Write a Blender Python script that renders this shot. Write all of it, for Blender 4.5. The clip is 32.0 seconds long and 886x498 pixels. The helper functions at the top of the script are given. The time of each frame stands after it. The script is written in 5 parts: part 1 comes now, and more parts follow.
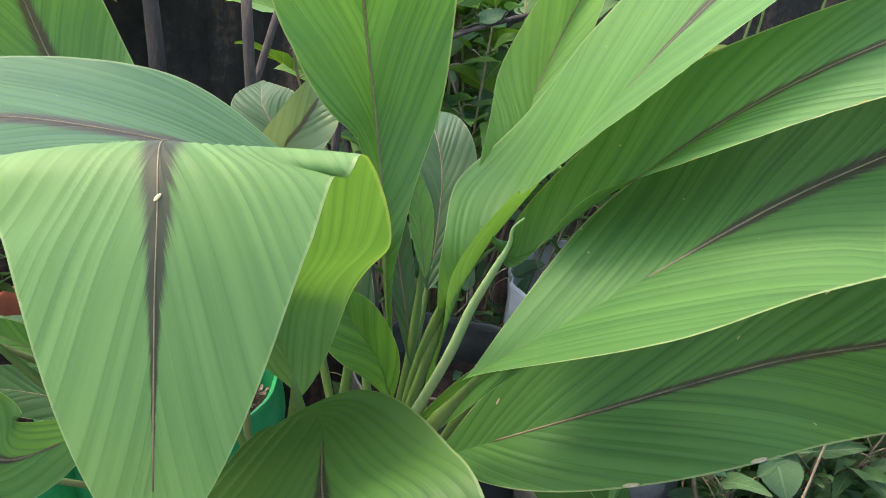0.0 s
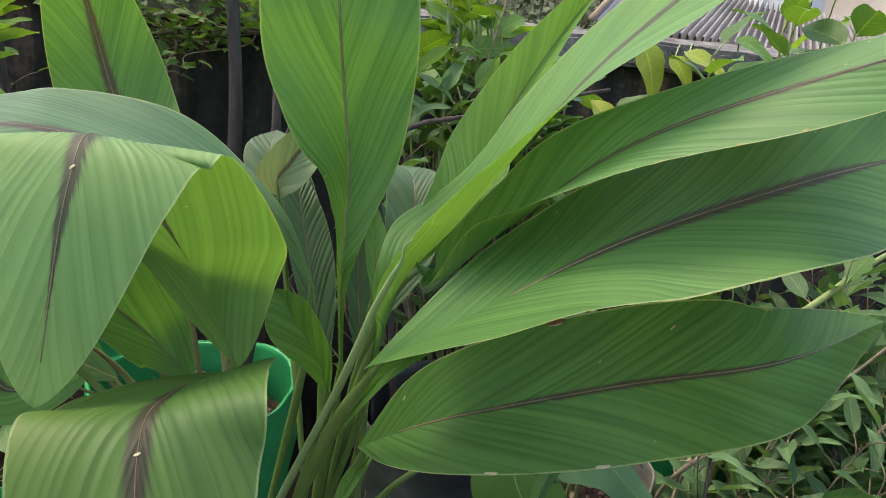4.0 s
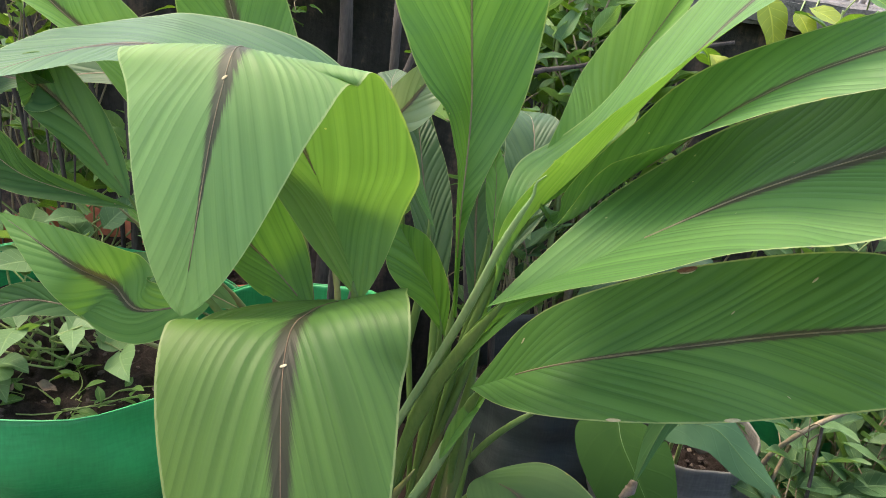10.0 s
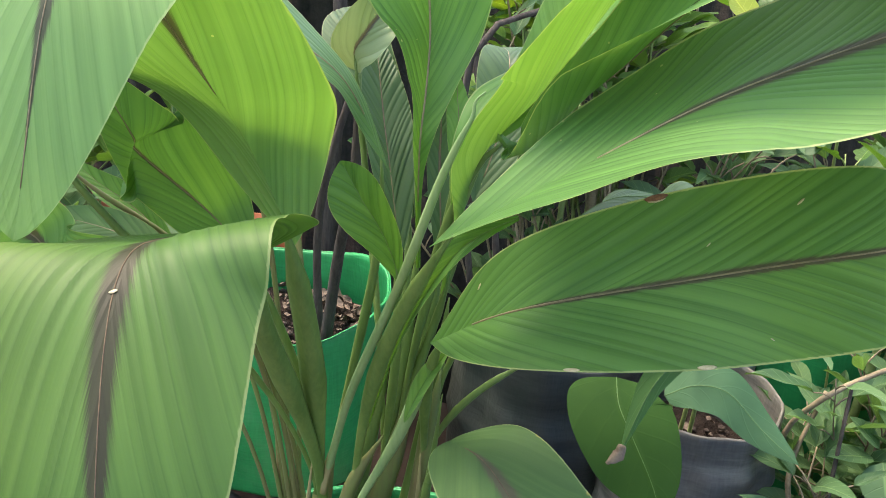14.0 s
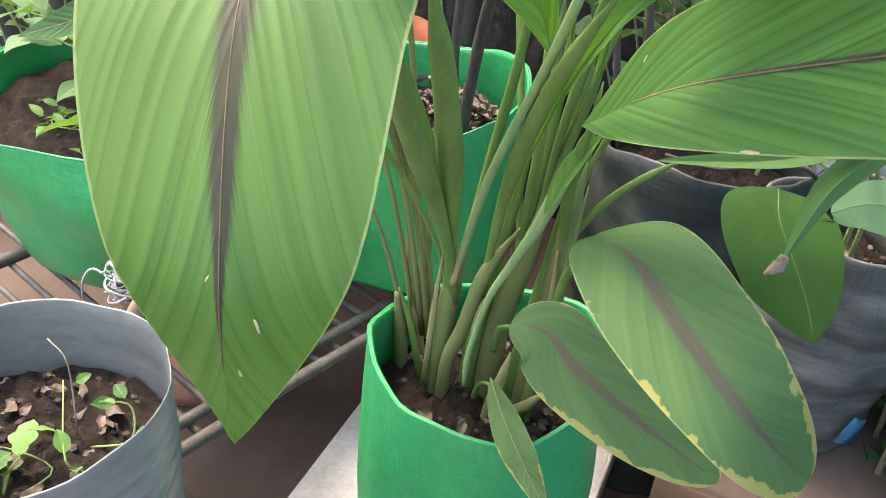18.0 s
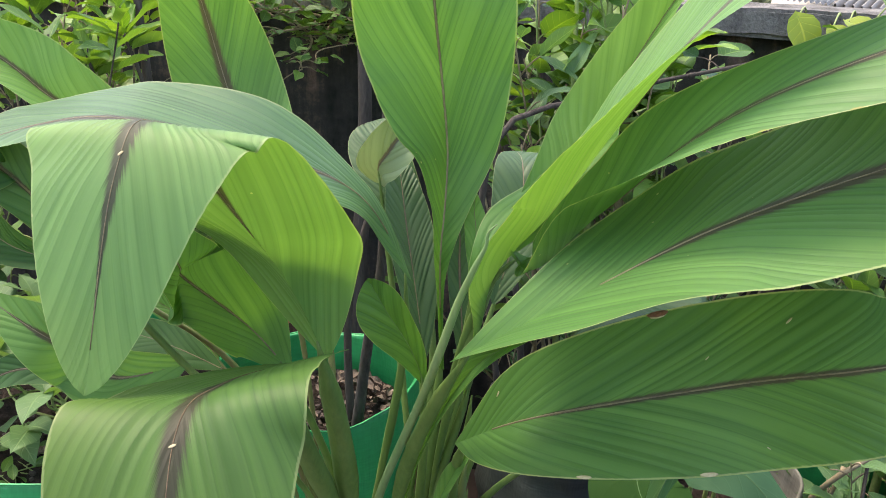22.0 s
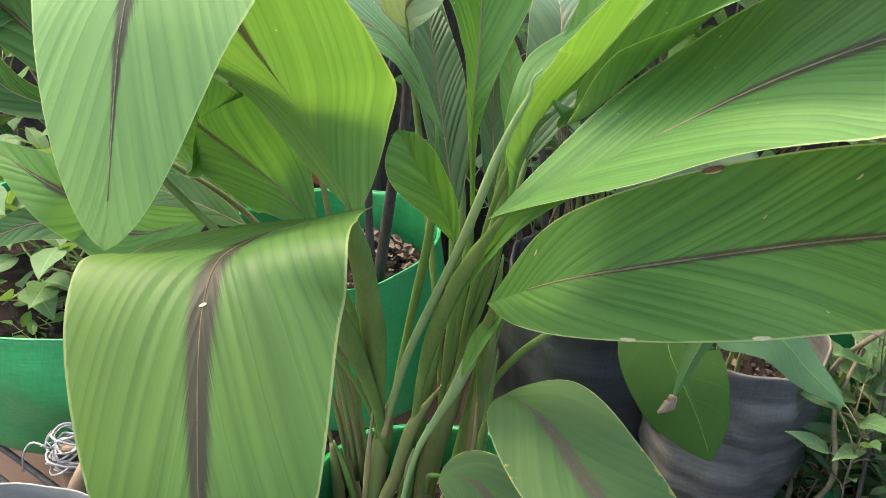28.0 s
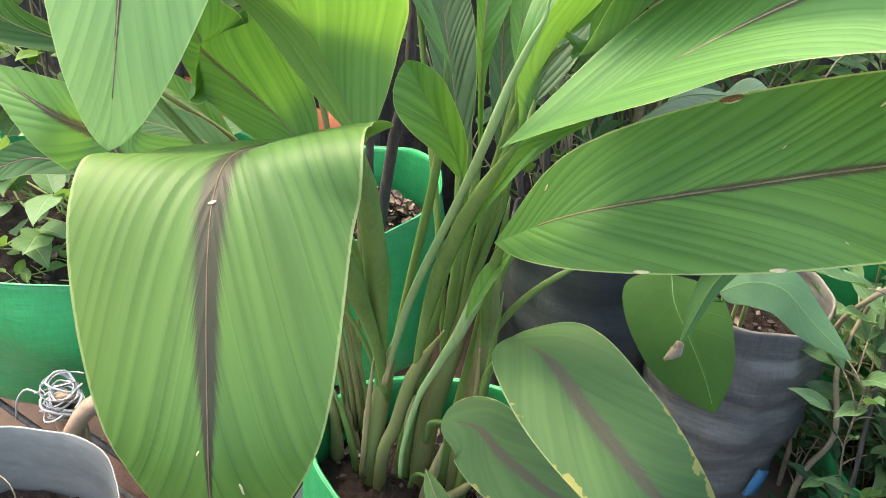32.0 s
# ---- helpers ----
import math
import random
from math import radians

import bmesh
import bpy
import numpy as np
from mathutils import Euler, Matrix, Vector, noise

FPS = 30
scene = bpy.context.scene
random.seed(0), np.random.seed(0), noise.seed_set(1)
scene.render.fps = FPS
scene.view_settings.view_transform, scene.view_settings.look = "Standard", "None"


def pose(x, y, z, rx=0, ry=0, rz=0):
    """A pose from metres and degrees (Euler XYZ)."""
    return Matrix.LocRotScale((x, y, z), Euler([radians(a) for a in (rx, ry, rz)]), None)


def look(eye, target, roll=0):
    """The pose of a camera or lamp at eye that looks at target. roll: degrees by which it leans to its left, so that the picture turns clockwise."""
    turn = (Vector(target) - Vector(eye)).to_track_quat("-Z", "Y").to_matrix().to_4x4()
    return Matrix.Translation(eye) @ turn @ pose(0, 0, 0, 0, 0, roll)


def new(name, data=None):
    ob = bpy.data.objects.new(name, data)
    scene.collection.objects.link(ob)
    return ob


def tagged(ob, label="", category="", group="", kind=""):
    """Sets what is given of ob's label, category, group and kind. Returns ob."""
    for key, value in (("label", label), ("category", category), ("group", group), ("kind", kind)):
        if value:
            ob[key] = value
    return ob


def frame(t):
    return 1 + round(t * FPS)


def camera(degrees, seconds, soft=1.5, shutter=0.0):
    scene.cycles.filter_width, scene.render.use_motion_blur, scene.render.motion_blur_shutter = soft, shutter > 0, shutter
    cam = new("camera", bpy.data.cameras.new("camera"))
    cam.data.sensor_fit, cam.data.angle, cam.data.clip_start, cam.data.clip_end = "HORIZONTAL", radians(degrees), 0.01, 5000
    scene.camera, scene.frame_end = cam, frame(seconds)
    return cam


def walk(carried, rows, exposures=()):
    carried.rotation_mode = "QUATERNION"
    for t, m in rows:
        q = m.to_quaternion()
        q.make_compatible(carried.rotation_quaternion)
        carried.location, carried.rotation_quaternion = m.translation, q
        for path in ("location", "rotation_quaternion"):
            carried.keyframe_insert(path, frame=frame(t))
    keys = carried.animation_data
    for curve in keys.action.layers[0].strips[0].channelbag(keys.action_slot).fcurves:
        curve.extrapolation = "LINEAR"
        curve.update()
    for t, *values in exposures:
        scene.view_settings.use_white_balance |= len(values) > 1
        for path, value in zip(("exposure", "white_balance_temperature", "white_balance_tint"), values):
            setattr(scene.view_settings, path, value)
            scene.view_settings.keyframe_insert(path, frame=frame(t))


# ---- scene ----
# ---------------------------------------------------------------- camera
cam = camera(52.9, 32.0, soft=0.9)


def stand(x, y, z, yaw, pitch, roll):
    return pose(x, y, z, 90 + pitch, 0, yaw) @ pose(0, 0, 0, 0, 0, roll)


ROWS = [
    (0.0, -0.0068, 0.1125, 1.0915, -2.03, -23.49, 4.10),
    (0.5, -0.0622, 0.0771, 1.1211, -7.78, -27.42, 3.25),
    (0.8, -0.0212, 0.0203, 1.1045, -6.11, -25.08, 4.53),
    (1.0, 0.0284, -0.0015, 1.1088, -4.47, -25.68, 5.73),
    (1.4, 0.1150, -0.0234, 1.0728, 1.04, -23.77, 6.56),
    (2.0, 0.1686, -0.0251, 1.0959, 9.49, -22.04, 4.97),
    (2.5, 0.1728, -0.0278, 1.1094, 8.53, -20.27, 4.08),
    (3.0, 0.1702, -0.0241, 1.1121, 8.47, -19.15, 5.20),
    (3.5, 0.1597, -0.0154, 1.1047, 7.50, -18.75, 6.03),
    (5.5, 0.1455, -0.0119, 1.1147, 6.98, -17.60, 6.98),
    (6.0, 0.1551, -0.0262, 1.1327, 7.39, -17.59, 7.72),
    (6.5, 0.1577, -0.0229, 1.1341, 8.33, -17.27, 6.10),
    (7.0, 0.1640, -0.0344, 1.1103, 9.23, -15.03, 6.67),
    (7.5, 0.1604, -0.0283, 1.0936, 10.19, -15.74, 7.08),
    (8.0, 0.1509, -0.0215, 1.0833, 9.84, -17.03, 6.83),
    (8.5, 0.1509, -0.0132, 1.0831, 10.11, -18.36, 6.58),
    (9.0, 0.1423, -0.0112, 1.0822, 10.44, -19.28, 6.84),
    (9.5, 0.1283, -0.0132, 1.0819, 10.92, -20.56, 6.88),
    (10.0, 0.1187, -0.0139, 1.0768, 12.25, -21.26, 7.34),
    (10.5, 0.1245, -0.0115, 1.0726, 13.03, -22.00, 7.32),
    (11.0, 0.1396, 0.0011, 1.0754, 13.32, -23.20, 7.61),
    (11.5, 0.1655, 0.0101, 1.0838, 12.37, -23.39, 6.47),
    (12.0, 0.1630, 0.0310, 1.0848, 11.95, -23.03, 4.66),
    (12.5, 0.1328, 0.0745, 1.1148, 8.33, -23.09, 5.12),
    (13.0, 0.1580, 0.0512, 1.0904, 8.16, -21.84, 2.17),
    (13.5, 0.2258, 0.0840, 1.0969, 14.53, -22.83, 5.49),
    (14.0, 0.1872, 0.0627, 1.0255, 16.17, -22.50, 4.51),
    (14.5, 0.2020, 0.0738, 0.9962, 21.49, -28.44, 2.57),
    (15.0, 0.1872, 0.0756, 0.9834, 22.35, -29.60, 2.41),
    (15.5, 0.1873, 0.0746, 0.9811, 23.20, -30.37, 2.15),
    (17.5, 0.1602, 0.0824, 0.9614, 23.83, -33.15, 4.46),
    (18.0, 0.1652, 0.0895, 0.9645, 24.20, -33.84, 4.21),
    (18.5, 0.1571, 0.0861, 0.9643, 23.59, -33.96, 4.83),
    (19.0, 0.1660, 0.0726, 0.9989, 23.70, -33.21, 4.83),
    (19.5, 0.1884, 0.0387, 1.0559, 22.13, -26.78, 2.61),
    (20.0, 0.2112, 0.0353, 1.1034, 20.05, -21.72, 1.69),
    (20.5, 0.2062, 0.0461, 1.1165, 19.09, -20.97, 1.81),
    (21.0, 0.2129, 0.0351, 1.1142, 18.97, -19.34, 1.91),
    (21.5, 0.2054, 0.0333, 1.1085, 18.74, -19.32, 2.11),
    (22.0, 0.2007, 0.0337, 1.0921, 18.39, -19.63, 2.24),
    (22.5, 0.1899, 0.0360, 1.0895, 18.24, -20.86, 2.42),
    (23.0, 0.1741, 0.0362, 1.0836, 18.18, -21.78, 2.68),
    (23.5, 0.1691, 0.0343, 1.0797, 18.81, -22.59, 3.81),
    (24.0, 0.1720, 0.0347, 1.0687, 19.18, -23.02, 3.63),
    (24.5, 0.1715, 0.0331, 1.0693, 18.93, -23.93, 3.69),
    (25.0, 0.1745, 0.0377, 1.0607, 18.78, -24.28, 3.31),
    (25.5, 0.1762, 0.0312, 1.0586, 18.19, -24.72, 3.20),
    (27.5, 0.1692, 0.0580, 1.0803, 18.54, -28.27, 2.19),
    (28.0, 0.1708, 0.0620, 1.0699, 18.54, -28.58, 2.61),
    (28.5, 0.1823, 0.0593, 1.0521, 19.10, -28.16, 3.04),
    (29.0, 0.1773, 0.0394, 1.0377, 18.11, -27.84, 3.55),
    (29.5, 0.1920, 0.0656, 1.0352, 19.07, -29.10, 2.73),
    (30.0, 0.1860, 0.0553, 1.0388, 18.11, -29.35, 3.40),
    (30.5, 0.1863, 0.0596, 1.0290, 18.35, -29.11, 3.26),
    (31.0, 0.1953, 0.0620, 1.0322, 19.15, -29.44, 2.78),
    (31.5, 0.1613, 0.0768, 1.0300, 17.33, -29.94, 3.89),
    (32.0, 0.1630, 0.0555, 1.0335, 17.87, -29.81, 3.76),
]
walk(cam, [(t, stand(*r)) for t, *r in ROWS], exposures=[(0.0, 2.09, 7160, 15), (1.5, 2.04, 7160, 15), (3.0, 1.77, 7460, 15), (6.0, 1.63, 7590, 15), (7.0, 1.67, 7560, 15), (9.0, 1.91, 7660, 15), (12.0, 2.38, 7560, 15), (14.0, 2.44, 7610, 15), (15.0, 2.89, 7660, 15), (19.0, 2.89, 7660, 15), (20.0, 2.20, 7560, 15), (21.0, 1.93, 7560, 15), (22.0, 2.13, 7560, 15), (24.0, 2.38, 7560, 15), (28.0, 2.46, 7760, 15), (32.0, 2.83, 7660, 15)])

# ---------------------------------------------------------------- light
SUN_ELEV, SUN_AZ = (66.0, -72.0)
world = bpy.data.worlds.new("sky")
scene.world = world
world.use_nodes = True
wn = world.node_tree
sky = wn.nodes.new("ShaderNodeTexSky")
sky.sky_type = "NISHITA"
sky.sun_disc = False
sky.sun_elevation = radians(SUN_ELEV)
sky.sun_rotation = radians(SUN_AZ)
sky.dust_density = 2.8
sky.ozone_density = 0.8
sky.air_density = 1.2
wn.links.new(sky.outputs[0], wn.nodes["Background"].inputs[0])
wn.nodes["Background"].inputs[1].default_value = 0.15
sun = new("sun", bpy.data.lights.new("sun", "SUN"))
sun.data.energy = 0.8
sun.data.angle = radians(16)
sun.data.color = (1.0, 0.93, 0.82)
sd = Vector((math.sin(radians(SUN_AZ)) * math.cos(radians(SUN_ELEV)), math.cos(radians(SUN_AZ)) * math.cos(radians(SUN_ELEV)), math.sin(radians(SUN_ELEV))))
sun.matrix_world = look(sd * 20, (0, 0, 0))


# ---------------------------------------------------------------- material kit
class Kit:
    def __init__(self, name):
        self.m = bpy.data.materials.new(name)
        self.m.use_nodes = True
        self.t = self.m.node_tree
        self.b = self.t.nodes["Principled BSDF"]
        self.o = self.t.nodes["Material Output"]

    def n(self, kind, **kw):
        nd = self.t.nodes.new(kind)
        for k, v in kw.items():
            nd.inputs[k].default_value = v
        return nd

    def l(self, a, b):
        self.t.links.new(a, b)

    def noise(self, scale, detail=4.0, rough=0.55, vec=None, stretch=None):
        nd = self.n("ShaderNodeTexNoise", Scale=scale, Detail=detail, Roughness=rough)
        if vec is None:
            vec = self.n("ShaderNodeTexCoord").outputs["Object"]
        if stretch:
            mp = self.n("ShaderNodeMapping")
            mp.inputs["Scale"].default_value = stretch
            self.l(vec, mp.inputs[0])
            vec = mp.outputs[0]
        self.l(vec, nd.inputs["Vector"])
        return nd.outputs["Fac"]

    def ramp(self, fac, *stops):
        nd = self.t.nodes.new("ShaderNodeValToRGB")
        e = nd.color_ramp.elements
        while len(e) < len(stops):
            e.new(0.5)
        for el, (p, c) in zip(e, stops):
            el.position = p
            el.color = (*c, 1) if len(c) == 3 else c
        self.l(fac, nd.inputs[0])
        return nd.outputs[0]

    def mix(self, fac, a, b, mode="MIX"):
        nd = self.t.nodes.new("ShaderNodeMix")
        nd.data_type = "RGBA"
        nd.blend_type = mode
        for sock, v in ((nd.inputs[0], fac), (nd.inputs[6], a), (nd.inputs[7], b)):
            if isinstance(v, (int, float)):
                sock.default_value = v
            elif isinstance(v, tuple):
                sock.default_value = (*v, 1)
            else:
                self.l(v, sock)
        return nd.outputs[2]

    def math(self, op, a, b=0.0, c=0.0):
        nd = self.t.nodes.new("ShaderNodeMath")
        nd.operation = op
        for sock, v in zip(nd.inputs, (a, b, c)):
            if isinstance(v, (int, float)):
                sock.default_value = v
            else:
                self.l(v, sock)
        return nd.outputs[0]

    def bump(self, h, strength=0.3, dist=0.01):
        nd = self.n("ShaderNodeBump", Strength=strength, Distance=dist)
        self.l(h, nd.inputs["Height"])
        self.l(nd.outputs[0], self.b.inputs["Normal"])
        return nd.outputs[0]

    def uv(self, name):
        nd = self.t.nodes.new("ShaderNodeUVMap")
        nd.uv_map = name
        sp = self.t.nodes.new("ShaderNodeSeparateXYZ")
        self.l(nd.outputs[0], sp.inputs[0])
        return sp.outputs[0], sp.outputs[1]

    def set(self, col=None, rough=None, spec=None):
        if col is not None:
            if isinstance(col, tuple):
                self.b.inputs["Base Color"].default_value = (*col, 1)
            else:
                self.l(col, self.b.inputs["Base Color"])
        if rough is not None:
            if isinstance(rough, (int, float)):
                self.b.inputs["Roughness"].default_value = rough
            else:
                self.l(rough, self.b.inputs["Roughness"])
        if spec is not None:
            self.b.inputs["Specular IOR Level"].default_value = spec
        return self.m


def plain(name, lo, hi, scale, rough=0.6, bump=0.3, dist=0.004, detail=6.0, stretch=None, spec=0.4):
    """Two-scale mottled surface between two colours, with relief."""
    k = Kit(name)
    a = k.noise(scale, detail, 0.6, stretch=stretch)
    b = k.noise(scale * 7.3, 3.0, 0.6, stretch=stretch)
    f = k.math("ADD", k.math("MULTIPLY", a, 0.65), k.math("MULTIPLY", b, 0.35))
    col = k.ramp(f, (0.33, lo), (0.67, hi))
    k.bump(f, bump, dist)
    return k.set(col, rough, spec)


def blade_material(name, dark, light, glow, rib=(0.048, 0.029, 0.029), through_light=0.33, rough=0.47, yellow=0.25, burnt=0.0, margin=0.35, gloss=0.36, groove_depth=0.11):
    """Leaf blade: veins fan from the midrib, a purple flame along it, a pale margin."""
    k = Kit(name)
    u, v = k.uv("leaf")
    ph, av = k.uv("vein")
    rw, rs = k.uv("rib")
    vec = k.t.nodes.new("ShaderNodeCombineXYZ")
    k.l(ph, vec.inputs[0])
    k.l(k.math("MULTIPLY", v, 1.2), vec.inputs[1])
    k.l(k.math("MULTIPLY", rs, 37.0), vec.inputs[2])
    vv = vec.outputs[0]
    wide = k.noise(0.9, 2.0, 0.5, vv)
    fine = k.noise(5.0, 3.0, 0.6, vv, (1.0, 0.25, 1.0))
    vein = k.math("ABSOLUTE", k.math("SINE", k.math("MULTIPLY", ph, 3.1416)))
    # vein lines; their dark valleys also paint the shading of the pleats
    groove = k.ramp(vein, (0.0, (0, 0, 0)), (0.30, (0.75, 0.75, 0.75)), (0.9, (1, 1, 1)))
    patch = k.noise(9.0, 3.0, 0.5)
    f = k.math("ADD", k.math("MULTIPLY", wide, 0.42), k.math("MULTIPLY", fine, 0.22))
    f = k.math("ADD", f, k.math("MULTIPLY", k.math("MULTIPLY", groove, k.math("MULTIPLY_ADD", wide, 0.5, 0.75)), groove_depth))
    f = k.math("ADD", f, k.math("MULTIPLY_ADD", patch, 0.3, -0.15))
    col = k.ramp(f, (0.28, dark), (0.72, light))
    yel = k.ramp(k.noise(4.0, 2.0, 0.5), (0.52, (0, 0, 0)), (0.75, (1, 1, 1)))
    col = k.mix(k.math("MULTIPLY", yel, yellow), col, (light[0] * 1.6, light[1] * 1.12, light[2] * 0.6))
    # purple flame
    feather = k.noise(6.0, 5.0, 0.75, vv, (1.0, 0.4, 1.0))
    edge = k.math("MULTIPLY", rw, k.math("MULTIPLY_ADD", feather, 2.0, 0.0))
    fl = k.math("SUBTRACT", 1.0, k.math("SMOOTH_MIN", 1.0, k.math("DIVIDE", av, k.math("MAXIMUM", edge, 0.001)), 0.35))
    fl = k.math("MINIMUM", k.math("MULTIPLY", k.math("MAXIMUM", fl, 0.0), 1.9), 0.84)
    col = k.mix(fl, col, rib)
    # pale margin
    mg = k.ramp(k.math("MULTIPLY_ADD", fine, 0.03, av), (0.990, (0, 0, 0)), (1.010, (1, 1, 1)))
    col = k.mix(k.math("MULTIPLY", mg, margin), col, (0.36, 0.41, 0.20))
    if burnt:
        bn = k.noise(38.0, 3.0, 0.6)
        bm = k.math("ADD", k.math("MULTIPLY", av, 0.55), k.math("MULTIPLY", bn, 0.62))
        bm = k.math("ADD", bm, k.math("MULTIPLY", u, burnt * 0.22))
        y1 = k.ramp(bm, (0.982, (0, 0, 0)), (1.0, (1, 1, 1)))
        y2 = k.ramp(bm, (1.004, (0, 0, 0)), (1.014, (1, 1, 1)))
        col = k.mix(k.math("MULTIPLY", y1, 0.75), col, (0.28, 0.26, 0.075))
        col = k.mix(y2, col, (0.27, 0.20, 0.135))
    # small pale specks
    vo = k.n("ShaderNodeTexVoronoi", Scale=55.0)
    k.l(k.n("ShaderNodeTexCoord").outputs["Object"], vo.inputs["Vector"])
    sp = k.math("LESS_THAN", vo.outputs["Distance"], 0.055)
    keep = k.math("GREATER_THAN", k.noise(7.0, 1.0, 0.5), 0.62)
    col = k.mix(k.math("MULTIPLY", k.math("MULTIPLY", sp, keep), 0.6), col, (0.36, 0.38, 0.20))
    k.set(col, k.math("MULTIPLY_ADD", fine, 0.25, rough - 0.06), gloss)
    h = k.math("ADD", k.math("MULTIPLY", vein, 0.8), k.math("MULTIPLY", fine, 0.5))
    nrm = k.bump(h, 2.0 * groove_depth, 0.0014)
    tr = k.n("ShaderNodeBsdfTranslucent")
    k.l(k.mix(0.85, col, k.mix(1.0, col, glow, "MULTIPLY")), tr.inputs[0])
    k.l(nrm, tr.inputs["Normal"])
    ms = k.n("ShaderNodeMixShader", Fac=through_light)
    k.l(k.b.outputs[0], ms.inputs[1])
    k.l(tr.outputs[0], ms.inputs[2])
    k.l(ms.outputs[0], k.o.inputs[0])
    return k.m


def small_leaf_material(name, dark, light, glow, rough=0.5, through_light=0.3, gloss=0.28, veins=0.4):
    """Shrub leaf: tone differs from leaf to leaf, pale vein along the middle."""
    k = Kit(name)
    u, v = k.uv("leaf")
    rnd = k.n("ShaderNodeObjectInfo").outputs["Random"]
    f = k.math("ADD", k.math("MULTIPLY", rnd, 0.6), k.math("MULTIPLY", k.noise(28.0, 4.0, 0.6), 0.4))
    col = k.ramp(f, (0.15, dark), (0.85, light))
    d = k.math("ABSOLUTE", k.math("SUBTRACT", v, 0.5))
    side = k.math("FRACT", k.math("MULTIPLY_ADD", u, 6.0, k.math("MULTIPLY", d, -3.0)))
    sv = k.ramp(k.math("ABSOLUTE", k.math("SUBTRACT", side, 0.5)), (0.0, (1, 1, 1)), (0.07, (0, 0, 0)))
    mv = k.ramp(d, (0.012, (1, 1, 1)), (0.04, (0, 0, 0)))
    vn = k.math("MAXIMUM", mv, k.math("MULTIPLY", sv, 0.55))
    col = k.mix(k.math("MULTIPLY", vn, veins), col, (light[0] * 1.7, light[1] * 1.5, light[2] * 1.5))
    k.set(col, rough, gloss)
    nrm = k.bump(k.math("SUBTRACT", k.noise(60.0, 2.0), vn), 0.9 * veins, 0.002)
    tr = k.n("ShaderNodeBsdfTranslucent")
    k.l(k.mix(1.0, col, glow, "MULTIPLY"), tr.inputs[0])
    k.l(nrm, tr.inputs["Normal"])
    ms = k.n("ShaderNodeMixShader", Fac=through_light)
    k.l(k.b.outputs[0], ms.inputs[1])
    k.l(tr.outputs[0], ms.inputs[2])
    k.l(ms.outputs[0], k.o.inputs[0])
    return k.m


G = (2.1, 1.75, 0.5)
BLADE = blade_material("blade_green", (0.040, 0.130, 0.030), (0.115, 0.285, 0.072), G, through_light=0.42)
BLADE_THIN = blade_material("blade_thin", (0.078, 0.178, 0.052), (0.175, 0.335, 0.110), (1.7, 1.85, 0.45), rib=(0.030, 0.019, 0.02), through_light=0.26, rough=0.5, yellow=0.2, groove_depth=0.10)
BLADE_YOUNG = blade_material("blade_young", (0.037, 0.103, 0.020), (0.088, 0.200, 0.043), (1.9, 1.75, 0.6), rib=(0.024, 0.013, 0.013), through_light=0.34, rough=0.48, yellow=0.35, gloss=0.36)
BLADE_SCAR = blade_material("blade_scarred", (0.041, 0.127, 0.030), (0.112, 0.268, 0.068), G, burnt=0.30, margin=0.6, gloss=0.32)
# scarred blade again, lightened: whitish sheen is put into its colour
BLADE_SCAR_SHEEN = blade_material("blade_scarred_sheen", (0.056, 0.155, 0.048), (0.145, 0.31, 0.100), G, burnt=0.30, margin=0.65, gloss=0.42)
BLADE_DEEP = blade_material("blade_deep", (0.034, 0.106, 0.044), (0.110, 0.228, 0.092), (2.2, 2.0, 0.5), through_light=0.28, rough=0.42)
# blade green scaled down, so shade under the canopy sits in the colour
BLADE_UNDERSHADE = blade_material("blade_undershade", (0.022, 0.075, 0.022), (0.065, 0.16, 0.05), (2.4, 2.0, 0.5), through_light=0.26, rough=0.55, gloss=0.2)
BLADE_LIGHT = blade_material("blade_light", (0.068, 0.185, 0.04), (0.155, 0.325, 0.088), (1.8, 1.6, 0.65), through_light=0.36)
# whitish green base colour paints the sky's sheen on a green leaf
BLADE_SHEEN = blade_material("blade_sheen", (0.17, 0.25, 0.13), (0.32, 0.42, 0.26), (1.5, 1.5, 0.6), rib=(0.09, 0.06, 0.07), through_light=0.15, rough=0.4, gloss=0.45)
BLADE_OLD = blade_material("blade_old", (0.048, 0.108, 0.034), (0.088, 0.168, 0.052), (2.0, 1.9, 0.6), rib=(0.075, 0.066, 0.048), through_light=0.18, yellow=0.10, burnt=1.1, rough=0.6, gloss=0.22, groove_depth=0.05)
# inner and back leaves: shade behind other leaves is put into a darker green
BLADE_SHADE_TINT = blade_material("blade_shade_tint", (0.032, 0.085, 0.036), (0.080, 0.155, 0.068), (1.8, 1.8, 0.7), rib=(0.10, 0.055, 0.07), through_light=0.3)
RIB_DARK = plain("midrib_dark", (0.075, 0.052, 0.035), (0.17, 0.125, 0.075), 60.0, 0.8, 0.2, 0.001, spec=0.1)
RIB_GREEN = plain("midrib_green", (0.06, 0.13, 0.035), (0.11, 0.21, 0.06), 40.0, 0.5, 0.2, 0.001)
RIB = plain("midrib", (0.11, 0.085, 0.05), (0.24, 0.20, 0.10), 60.0, 0.45, 0.2, 0.001)
STALK = plain("leaf_stalk", (0.062, 0.130, 0.026), (0.135, 0.215, 0.055), 14.0, 0.45, 0.3, 0.001, stretch=(3.0, 3.0, 0.35))
STALK_PALE = plain("leaf_stalk_pale", (0.12, 0.22, 0.075), (0.23, 0.33, 0.135), 14.0, 0.5, 0.3, 0.001, stretch=(3.0, 3.0, 0.35))
